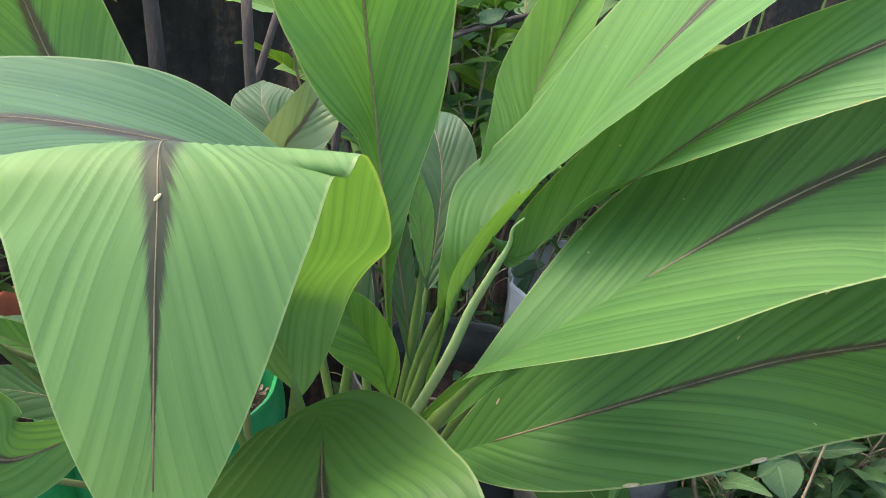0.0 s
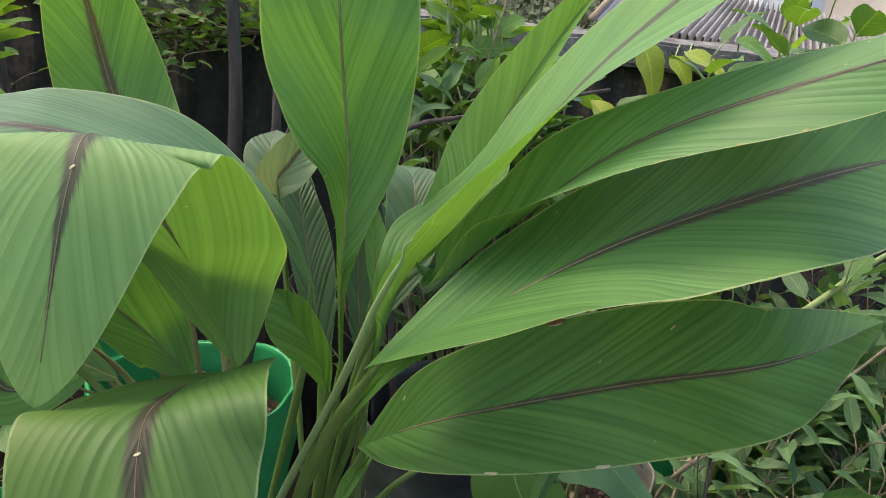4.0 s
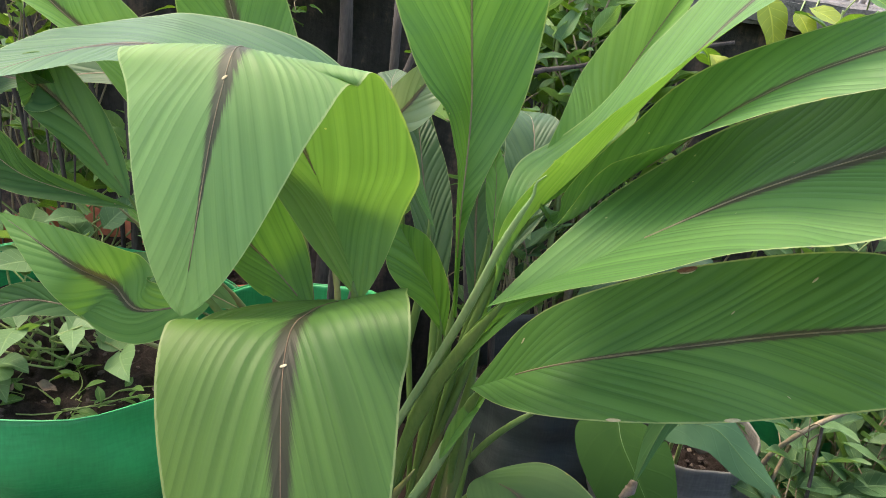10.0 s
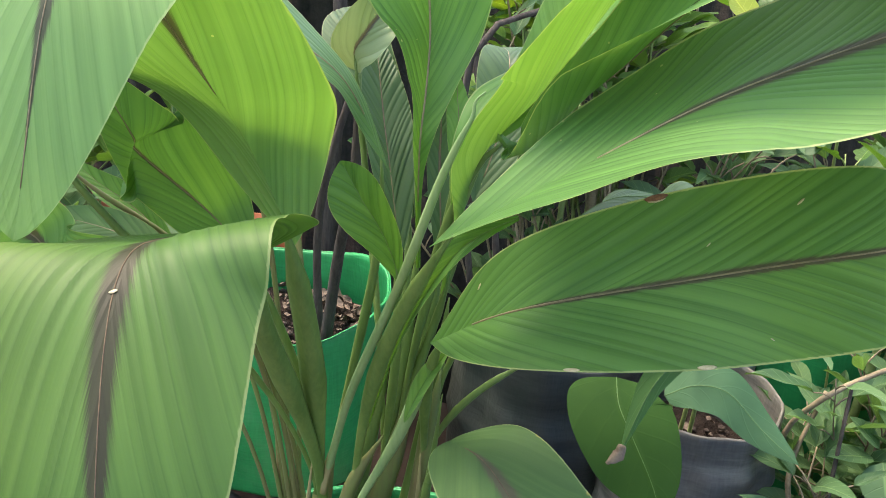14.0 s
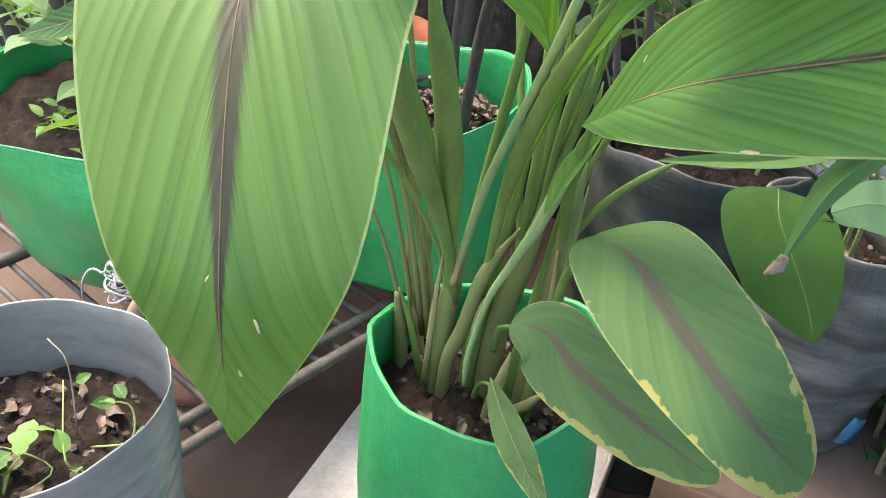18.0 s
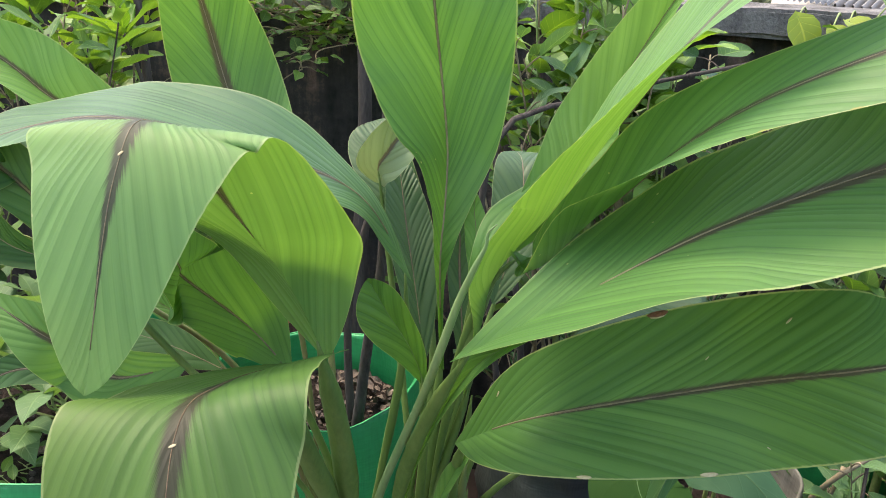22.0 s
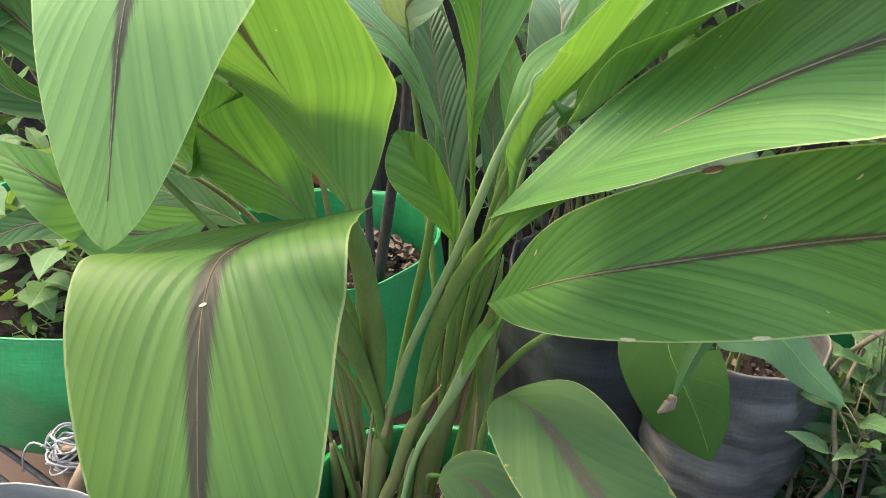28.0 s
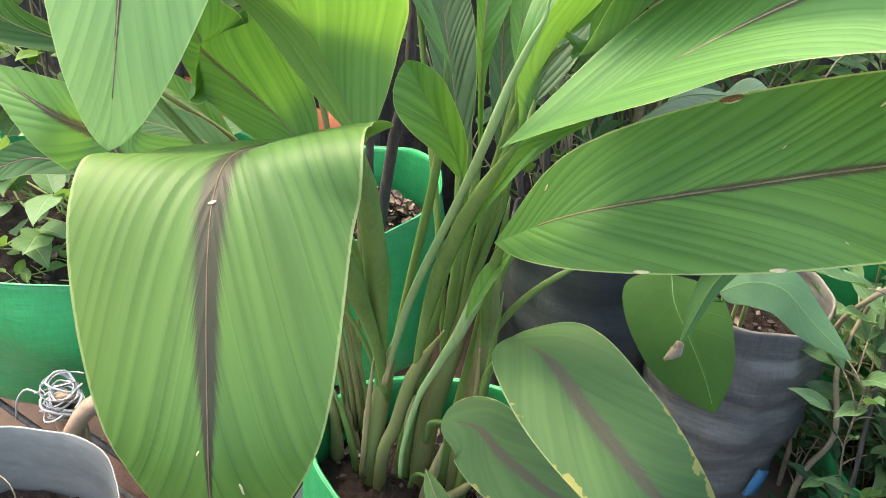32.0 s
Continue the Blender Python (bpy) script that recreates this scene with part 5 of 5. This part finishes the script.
sheath([(-0.02, 0.702, 0.24), (-0.014, 0.7, 0.402), (-0.003, 0.7, 0.494), (0.003, 0.7, 0.575), (0.009, 0.7, 0.64)], (0.0095, 0.01, 0.0105, 0.009, 0.0006), PSEUDO)
sheath([(-0.034, 0.714, 0.24), (-0.03, 0.712, 0.38), (-0.014, 0.714, 0.5), (0.0, 0.716, 0.62), (0.006, 0.718, 0.7)], (0.0095, 0.0095, 0.0092, 0.007, 0.0006), STALK)
sheath([(-0.076, 0.702, 0.24), (-0.074, 0.7, 0.38), (-0.062, 0.7, 0.49), (-0.046, 0.7, 0.6), (-0.034, 0.7, 0.69)], (0.008, 0.008, 0.0078, 0.006, 0.0006), STALK)
sheath([(-0.01, 0.688, 0.24), (-0.006, 0.686, 0.38), (0.004, 0.684, 0.47), (0.014, 0.676, 0.56), (0.022, 0.664, 0.64)], (0.0065, 0.0065, 0.0055, 0.003, 0.0004), STALK)
sheath([(-0.1, 0.712, 0.24), (-0.112, 0.71, 0.367), (-0.124, 0.71, 0.425), (-0.139, 0.71, 0.514), (-0.152, 0.71, 0.575)], (0.0055, 0.005, 0.0042, 0.003, 0.0006), SHEATH)
sheath([(-0.13, 0.722, 0.24), (-0.136, 0.72, 0.366), (-0.15, 0.72, 0.447), (-0.159, 0.72, 0.55)], (0.0065, 0.006, 0.0045, 0.0008), SHEATH)
sheath([(-0.146, 0.7, 0.24), (-0.148, 0.7, 0.382), (-0.154, 0.7, 0.45)], (0.0075, 0.0075, 0.003), PSEUDO)
sheath([(-0.116, 0.695, 0.3), (-0.122, 0.69, 0.375), (-0.133, 0.688, 0.43), (-0.145, 0.686, 0.468)], (0.004, 0.004, 0.0032, 0.001), STALK)
sheath([(-0.042, 0.675, 0.24), (-0.04, 0.672, 0.36), (-0.028, 0.668, 0.42), (-0.022, 0.668, 0.455)], (0.0055, 0.0055, 0.005, 0.001), SHEATH)
sheath([(-0.03, 0.68, 0.24), (-0.022, 0.676, 0.36), (0.0, 0.672, 0.4), (0.012, 0.67, 0.42)], (0.006, 0.0058, 0.005, 0.001), SHEATH)
for pts, rad in (([(-0.109, 0.676, 0.37), (-0.103, 0.675, 0.46), (-0.098, 0.676, 0.53)], (0.003, 0.0035, 0.0006)), ([(-0.086, 0.674, 0.50), (-0.078, 0.673, 0.545), (-0.071, 0.672, 0.566)], (0.003, 0.004, 0.0006)), ([(-0.066, 0.678, 0.40), (-0.060, 0.672, 0.47), (-0.054, 0.672, 0.50)], (0.002, 0.0024, 0.0006)), ([(-0.008, 0.69, 0.40), (0.0, 0.688, 0.50), (0.0, 0.688, 0.56)], (0.003, 0.003, 0.0006))):
    part("dry_sheath", tube(pts, rad, 14, 7, 0.05, flat=0.5), SHEATH, plant, "dry brownish sheath edge")
CURL = [(-0.086, 0.678, 0.510), (-0.073, 0.668, 0.560), (-0.055, 0.646, 0.617), (-0.034, 0.626, 0.673), (-0.003, 0.608, 0.751), (0.018, 0.592, 0.810), (0.029, 0.589, 0.845), (0.041, 0.585, 0.875), (0.048, 0.585, 0.891), (0.049, 0.585, 0.901), (0.055, 0.585, 0.908)]
part("rolled_leaf", tube(CURL, [0.0032, 0.0036, 0.0037, 0.0037, 0.0036, 0.0034, 0.003, 0.0023, 0.0014, 0.0009, 0.0005], 34, 9, flat=0.85), STALK_PALE, plant, "pale rolled new leaf")
part("rolled_leaf", tube([(-0.062, 0.664, 0.40), (-0.060, 0.662, 0.44), (-0.047, 0.662, 0.506), (-0.03, 0.66, 0.549), (-0.012, 0.655, 0.592), (0.001, 0.652, 0.63), (0.010, 0.65, 0.656)], [0.0022, 0.0026, 0.003, 0.0038, 0.005, 0.006, 0.003], 28, 10, flat=0.6), STALK_PALE, plant, "pale rolled new leaf")
blade(plant, [(-0.004, 0.648, 0.615), (0.006, 0.647, 0.645), (0.016, 0.648, 0.668), (0.029, 0.651, 0.690)], [(0.8, -0.35, -0.4), (0.8, -0.3, -0.4)], [34, 40], 0.0095, 0.55, 0.8, 0.9, BLADE_LIGHT, flame=0.0, rib=RIB_GREEN, seed=5, nu=50, nv=10, pleat=0.0002, rib_r=0.0004, label="unrolling lip of a new leaf")

# the plant in the grey bag, with broad heart-shaped leaves
vine = root("bean_plant", "young plant with broad heart-shaped leaves in the grey bag", "plant", (0, 0, 0))
BROAD_G = small_leaf_material("broad_green", (0.030, 0.088, 0.042), (0.056, 0.135, 0.066), (1.3, 1.5, 0.6), 0.65, 0.15, 0.15, 0.2)
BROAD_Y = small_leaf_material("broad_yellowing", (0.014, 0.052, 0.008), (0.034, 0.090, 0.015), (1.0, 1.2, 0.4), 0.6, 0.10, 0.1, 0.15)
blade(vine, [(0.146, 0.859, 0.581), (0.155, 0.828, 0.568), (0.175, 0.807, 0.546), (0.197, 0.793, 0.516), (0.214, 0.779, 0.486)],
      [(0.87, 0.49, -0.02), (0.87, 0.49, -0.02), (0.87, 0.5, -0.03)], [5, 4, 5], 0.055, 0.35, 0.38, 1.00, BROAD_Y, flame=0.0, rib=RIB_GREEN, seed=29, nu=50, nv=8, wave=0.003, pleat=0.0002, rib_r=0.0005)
blade(vine, [(0.195, 0.882, 0.559), (0.223, 0.887, 0.575), (0.255, 0.886, 0.575), (0.291, 0.874, 0.550), (0.330, 0.857, 0.530)],
      [(0.23, 0.76, 0.6), (0.22, 0.79, 0.58), (0.23, 0.77, 0.6)], [12, 10, 8], 0.029, 0.40, 0.45, 1.25, BROAD_G, flame=0.0, rib=RIB_GREEN, seed=30, nu=50, nv=8, wave=0.003, pleat=0.0002, rib_r=0.0005)
for top, out in (((0.125, 0.835, 0.60), (0.20, 0.98)), ((0.195, 0.845, 0.61), (0.23, 1.0)), ((0.16, 0.93, 0.60), (0.22, 1.02))):
    part("stem", tube([top, (top[0] + 0.01, top[1] + 0.03, top[2] + 0.02), (out[0], out[1] - 0.03, 0.55), (out[0], out[1], 0.40)], [0.0018, 0.0022, 0.003], 14, 6), GREEN_TWIG, vine)

# ---------------------------------------------------------------- green things round it
LANCE = [leaf_mesh("lance_%s" % c, 0.062, 0.021, 0.38, f, d, wave=0.002) for c, f, d in (("a", 0.5, 0.15), ("b", 0.3, 0.35), ("c", 0.7, 0.05))]
OVAL = [leaf_mesh("oval_%s" % c, 0.052, 0.033, 0.45, f, d, wave=0.002) for c, f, d in (("a", 0.35, 0.12), ("b", 0.2, 0.3), ("c", 0.5, 0.02))]
BROAD = [leaf_mesh("broad_%s" % c, 0.075, 0.052, 0.36, f, d, heart=0.12, wave=0.003, nv=3) for c, f, d in (("a", 0.35, 0.2), ("b", 0.2, 0.4))]
LOBED = [leaf_mesh("lobed_a", 0.05, 0.05, 0.45, 0.2, 0.2, heart=0.2, lobes=2.5, nu=14)]
ROUND = [leaf_mesh("round_a", 0.042, 0.036, 0.5, 0.15, 0.12), leaf_mesh("round_b", 0.036, 0.030, 0.5, 0.25, 0.2)]
TINY = [leaf_mesh("tiny_a", 0.022, 0.011, 0.45, 0.3, 0.2, nu=5)]


def rising(seed, n, foot, low, high, wob=0.04):
    """Stem lines from near the foot to tips spread through a box, as offsets from the foot."""
    r = random.Random(seed)
    out = []
    for i in range(n):
        s = Vector((r.uniform(-0.05, 0.05), r.uniform(-0.05, 0.05), 0))
        e = Vector([r.uniform(a, b) for a, b in zip(low, high)]) - Vector(foot)
        m1 = s.lerp(e, 0.35) + Vector((r.uniform(-wob, wob), r.uniform(-wob, wob), 0.06 * e.z))
        m2 = s.lerp(e, 0.72) + Vector((r.uniform(-wob, wob), r.uniform(-wob, wob), 0.05 * e.z))
        out.append([tuple(s), tuple(m1), tuple(m2), tuple(e)])
    return out


def thicket(name, label, foot, low, high, seed, n, meshes, material, per=12, size=(0.7, 1.2), **kw):
    return shrub(name, label, foot, rising(seed, n, foot, low, high), meshes, material, seed, per, size, **kw)


# right of the big plant
thicket("shrub", "dense leafy shrub with bluish-green pointed leaves", (0.56, 1.32, 0.0), (0.30, 1.12, 0.45), (0.95, 1.5, 0.80), 1, 24, LANCE, SHRUB_A, 20, (1.0, 1.6), start=0.35, thick=0.0018)
thicket("shrub", "low bushy shrub with dull green oval leaves", (0.50, 1.12, 0.0), (0.34, 0.96, 0.30), (0.78, 1.2, 0.62), 2, 30, LANCE, SHRUB_A, 20, (0.8, 1.3), start=0.3, thick=0.0016)
thicket("shrub", "dark leafy undergrowth beside the grey bag", (0.40, 1.02, 0.0), (0.33, 0.90, 0.22), (0.62, 1.08, 0.46), 3, 20, LANCE, SHRUB_D, 18, (0.6, 1.05), start=0.3, thick=0.0016)
thicket("shrub", "leafy shrub with lance-shaped leaves by the wall", (0.95, 1.5, 0.0), (0.65, 1.3, 0.4), (1.35, 1.6, 0.95), 4, 14, LANCE, SHRUB_A, 13, (0.8, 1.4), start=0.3)
rounds = root("round_leaved_plant", "low plant with large round dark-green leaves among the shrubs", "plant", (0.44, 1.03, 0.0))
part("stem", tube([(0, 0, 0), (0.01, 0.01, 0.25), (-0.005, -0.02, 0.47)], [0.003, 0.0025, 0.002], 10, 6), GREEN_TWIG, rounds)
for x, y, z, way, sz in ((-0.01, -0.03, 0.485, (-0.5, 0.2, 0.45), 1.05), (0.0, -0.03, 0.48, (0.85, 0.0, 0.35), 1.35), (-0.015, -0.035, 0.475, (-0.9, -0.3, 0.1), 1.2), (-0.005, -0.04, 0.475, (0.1, -0.75, -0.45), 1.5), (0.005, -0.035, 0.47, (0.75, -0.3, -0.5), 1.0)):
    put("leaf", ROUND[0].copy(), SHRUB_A, rounds, m=aim((x, y, z), way, 0.1, sz))
thicket("shrub", "feathery low weed with tiny leaves", (0.44, 0.90, 0.0), (0.38, 0.86, 0.28), (0.50, 0.96, 0.40), 6, 6, TINY, SHRUB_B, 22, (0.7, 1.4), start=0.35, twig=GREEN_TWIG, thick=0.0016, spread=0.02)
# behind it, along the wall
thicket("shrub", "green shrub with clustered pointed leaves at the wall", (-0.80, 1.27, 0.0), (-1.0, 1.05, 0.86), (-0.60, 1.25, 1.0), 7, 4, LANCE, SHRUB_B, 8, (0.9, 1.3), start=0.85, twig=BARK, spread=0.015)
thicket("shrub", "tall green shrub with oval leaves over the wall", (-0.58, 1.575, 0.93), (-0.72, 1.3, 0.84), (-0.34, 1.5, 1.14), 8, 14, OVAL, SHRUB_B, 13, (0.45, 0.85), start=0.3)
thicket("shrub", "green shrub with small leaves reaching over the wall", (-0.95, 1.42, 0.0), (-1.35, 1.25, 0.80), (-0.78, 1.5, 1.2), 9, 9, OVAL, SHRUB_B, 11, (0.6, 1.0), start=0.7)
thicket("shrub", "straggling shrub with broad drooping leaves", (0.0, 1.45, 0.0), (-0.20, 1.2, 0.78), (0.22, 1.5, 1.12), 10, 16, BROAD, SHRUB_B, 9, (0.5, 0.95), start=0.62, hang=0.2)
thicket("shrub", "leafy shrub with pointed bluish leaves behind the big plant", (0.08, 1.36, 0.0), (-0.16, 1.2, 0.62), (0.34, 1.45, 1.0), 11, 16, LANCE, SHRUB_A, 12, (0.8, 1.3), start=0.6)
thicket("shrub", "dark twiggy undergrowth at the foot of the wall", (0.0, 1.35, 0.0), (-0.3, 1.15, 0.45), (0.3, 1.4, 0.75), 12, 14, OVAL, SHRUB_D, 9, (0.6, 1.1), start=0.4)
shrub("young_tree", "slender young tree with a dark bare trunk", (-0.37, 1.33, 0.0), [[(0, 0, 0), (0.0, -0.02, 0.5), (-0.005, 0.01, 0.85), (-0.06, 0.06, 1.25)]], OVAL, SHRUB_B, 9, 10, twig=BARK, thick=0.018, start=0.85, category="tree")
shrub("young_tree", "dark thin-stemmed young tree at the wall", (-0.66, 1.22, 0.0), [[(0, 0, 0), (0.0, -0.02, 0.5), (-0.03, -0.01, 0.88), (-0.08, 0.03, 1.15)]], LANCE, SHRUB_B, 19, 10, twig=BARK, thick=0.011, start=0.85, category="tree")
shrub("young_tree", "bare grey branching stem behind the big plant", (0.0, 1.18, 0.0), [[(0, 0, 0), (-0.08, -0.04, 0.5), (-0.10, -0.07, 0.83), (0.03, 0.02, 0.90), (0.20, 0.05, 0.95)], [(0, 0, 0), (-0.06, -0.02, 0.6), (-0.12, 0.0, 0.86), (-0.13, 0.08, 1.05), (-0.06, 0.16, 1.2)]], OVAL, SHRUB_D, 20, 5, (0.5, 0.8), twig=BARK, thick=0.0055, start=0.7, category="tree")
thicket("vine", "vine with yellow-green leaves along the wall top", (0.34, 1.5, 0.5), (0.10, 1.28, 0.88), (0.50, 1.42, 0.98), 21, 2, BROAD, SHRUB_Y, 4, (0.6, 0.9), start=0.78, twig=GREEN_TWIG, thick=0.0025, hang=0.3)
thicket("shrub", "tall thin green stalks with large leaves above the wall", (0.40, 1.45, 0.3), (0.34, 1.25, 0.98), (0.62, 1.4, 1.08), 22, 4, BROAD, SHRUB_B, 4, (0.7, 1.0), start=0.85, twig=GREEN_TWIG, thick=0.003)
thicket("vine", "lobed green vine on the shrubs", (0.45, 1.25, 0.3), (0.34, 1.15, 0.60), (0.62, 1.3, 0.78), 15, 7, LOBED, SHRUB_B, 5, (0.6, 1.0), start=0.5, twig=GREEN_TWIG, thick=0.002)
for i, (a, b, m, r) in enumerate((((-0.057, 1.375, 1.10), (-0.03, 1.30, 0.70), GREEN_TWIG, 0.004), ((-0.005, 1.39, 1.10), (0.0, 1.33, 0.62), GREEN_TWIG, 0.005), ((0.03, 1.40, 1.15), (0.04, 1.36, 0.66), TWIG, 0.007))):
    e = root("bare_stalk", "tall straight leafless stalk by the wall", "stalk", (b[0], b[1], 0), "leafless stalks by the wall")
    part("stalk", tube([(0, 0, 0), (0, 0, b[2]), tuple(Vector(a) - Vector((b[0], b[1], 0)))], [r, r, r * 0.7], 12, 7, 0.08, seed=i), m, e)
for i, (pts, m, r) in enumerate(([[(0.66, 1.19, 0.705), (0.52, 1.10, 0.60), (0.36, 1.0, 0.53), (0.33, 1.02, 0.40), (0.34, 1.05, 0.0)], TWIG, 0.0035], [[(0.46, 0.92, 0.56), (0.44, 0.90, 0.50), (0.43, 0.89, 0.42), (0.44, 0.90, 0.0)], TWIG, 0.002],
                                 [[(0.37, 1.04, 0.52), (0.345, 0.99, 0.44), (0.36, 0.96, 0.36), (0.34, 0.97, 0.26), (0.35, 0.98, 0.0)], TWIG, 0.004], [[(0.39, 1.02, 0.55), (0.385, 0.95, 0.40), (0.39, 0.94, 0.30), (0.37, 0.95, 0.20), (0.38, 0.96, 0.0)], BARK, 0.0035],
                                 [[(0.70, 1.30, 0.82), (0.55, 1.22, 0.72), (0.45, 1.2, 0.55), (0.44, 1.22, 0.0)], GREEN_TWIG, 0.006], [[(0.02, 0.99, 0.52), (0.08, 0.97, 0.53), (0.16, 0.96, 0.56), (0.20, 1.0, 0.50)], BARK, 0.003])):
    e = root("dry_stem", "thin bent woody stem rising through the shrubs", "stem", (pts[-1][0], pts[-1][1], 0), "dry stems among the shrubs")
    part("stem", tube([tuple(Vector(p) - Vector((pts[-1][0], pts[-1][1], 0))) for p in pts], [r * 0.6, r * 0.9, r], 20, 7, 0.12, seed=i), m, e)
for tip, sd in (((-0.851, 1.15, 0.965), 41), ((-0.681, 1.15, 0.935), 42), ((-0.95, 1.2, 0.91), 43), ((-0.765, 1.17, 0.885), 44)):
    f = (tip[0] + 0.05, tip[1] + 0.06, 0.0)
    shrub("whorled_shoot", "upright shoot with a whorl of glossy lance-shaped leaves", f, [[(0, 0, 0), (0.01, 0, 0.5), (-0.03, -0.04, tip[2] - 0.1), (-0.05, -0.06, tip[2])]], LANCE, SHRUB_L, sd, 15, (0.95, 1.35), twig=BARK, thick=0.005, start=0.88, spread=0.012, group="whorled shoots at the wall")
for at, way in (((0.260, 1.600, 0.984), (0.042, -0.040, -0.068)), ((0.314, 1.600, 0.971), (0.034, -0.040, -0.030)), ((0.336, 1.600, 0.981), (0.072, -0.040, -0.011)), ((0.415, 1.600, 1.014), (0.063, -0.040, -0.013)), ((0.511, 1.600, 1.014), (0.035, -0.040, 0.071)), ((0.557, 1.600, 1.118), (-0.062, -0.040, -0.005)), ((0.571, 1.600, 1.056), (0.028, -0.040, 0.043))):
    e = root("vine_leaf", "broad yellow-green leaf of a vine on the wall top", "vine", at, "vine leaves on the wall top")
    foot = Vector((at[0] + 0.02, 1.66 + 0.128 * at[0], 0.97)) - Vector(at)
    part("leaf_stalk", tube([(0, 0, 0), tuple(foot * 0.5 + Vector((0, 0, 0.02))), tuple(foot)], [0.0012, 0.002], 8, 5), GREEN_TWIG, e)
    put("leaf", BROAD[len(e.children) % 2].copy(), SHRUB_L if at[2] > 1.0 else SHRUB_Y, e, m=aim((0, 0, 0), way, 0.2, Vector(way).length / 0.075))
thicket("shrub", "fine twiggy shrub with small green leaves on the wall top", (-0.44, 1.585, 0.93), (-0.62, 1.36, 0.88), (-0.34, 1.50, 1.06), 51, 24, OVAL, SHRUB_B, 12, (0.3, 0.65), start=0.3, thick=0.0014, spread=0.03)
thicket("shrub", "leafy shrub with yellow-green leaves and a dark stem", (-0.95, 1.34, 0.0), (-1.05, 1.2, 0.82), (-0.68, 1.4, 1.08), 52, 16, OVAL, SHRUB_L, 12, (0.5, 0.95), start=0.78, thick=0.0028)
thicket("shrub", "tall clump of broad pointed green leaves at the wall", (0.06, 1.44, 0.0), (-0.12, 1.30, 0.82), (0.10, 1.46, 1.12), 53, 22, BROAD, SHRUB_L, 8, (0.5, 1.0), start=0.72, thick=0.003, hang=0.15, twig=GREEN_TWIG)
# in the bags on the side
thicket("seedlings", "young bean-like seedlings with pale green leaves", (-0.60, 0.925, 0.43), (-0.80, 0.74, 0.48), (-0.40, 1.08, 0.60), 31, 24, BROAD, SHRUB_P, 3, (0.5, 0.95), start=0.75, twig=GREEN_TWIG, thick=0.002, spread=0.02)
thicket("seedlings", "tiny weeds sprouting from the soil", (-0.56, 0.82, 0.43), (-0.72, 0.72, 0.44), (-0.40, 0.92, 0.46), 32, 12, TINY, SHRUB_B, 5, (0.8, 1.3), start=0.5, twig=GREEN_TWIG, thick=0.001, spread=0.012)
thicket("seedlings", "leafy seedlings in the pots behind", (-0.80, 1.28, 0.40), (-1.1, 1.15, 0.52), (-0.52, 1.42, 0.75), 33, 22, BROAD, SHRUB_B, 5, (0.5, 0.95), start=0.5, twig=GREEN_TWIG, thick=0.0022)
thicket("seedlings", "leafy seedlings crowding the wall foot", (-1.2, 1.15, 0.0), (-1.5, 0.9, 0.3), (-0.95, 1.4, 0.75), 34, 20, BROAD, SHRUB_A, 6, (0.5, 0.95), start=0.45, twig=GREEN_TWIG, thick=0.0025)
thicket("weed", "thin weed with a few small leaves in the pale bag", (-0.335, 0.44, 0.36), (-0.36, 0.42, 0.41), (-0.29, 0.47, 0.47), 35, 2, OVAL, SHRUB_B, 4, (0.25, 0.42), start=0.4, twig=GREEN_TWIG, thick=0.0012, spread=0.012)
thicket("weed", "lobed seedling in the pale bag", (-0.37, 0.385, 0.36), (-0.40, 0.37, 0.385), (-0.34, 0.41, 0.40), 36, 3, LOBED, SHRUB_B, 2, (0.4, 0.6), start=0.6, twig=GREEN_TWIG, thick=0.001, spread=0.012)
part("dry_twig", tube([(0.02, 0.03, 0.365), (0.015, 0.04, 0.44), (-0.01, 0.045, 0.455)], [0.0009, 0.0006], 8, 5), TWIG, pot)
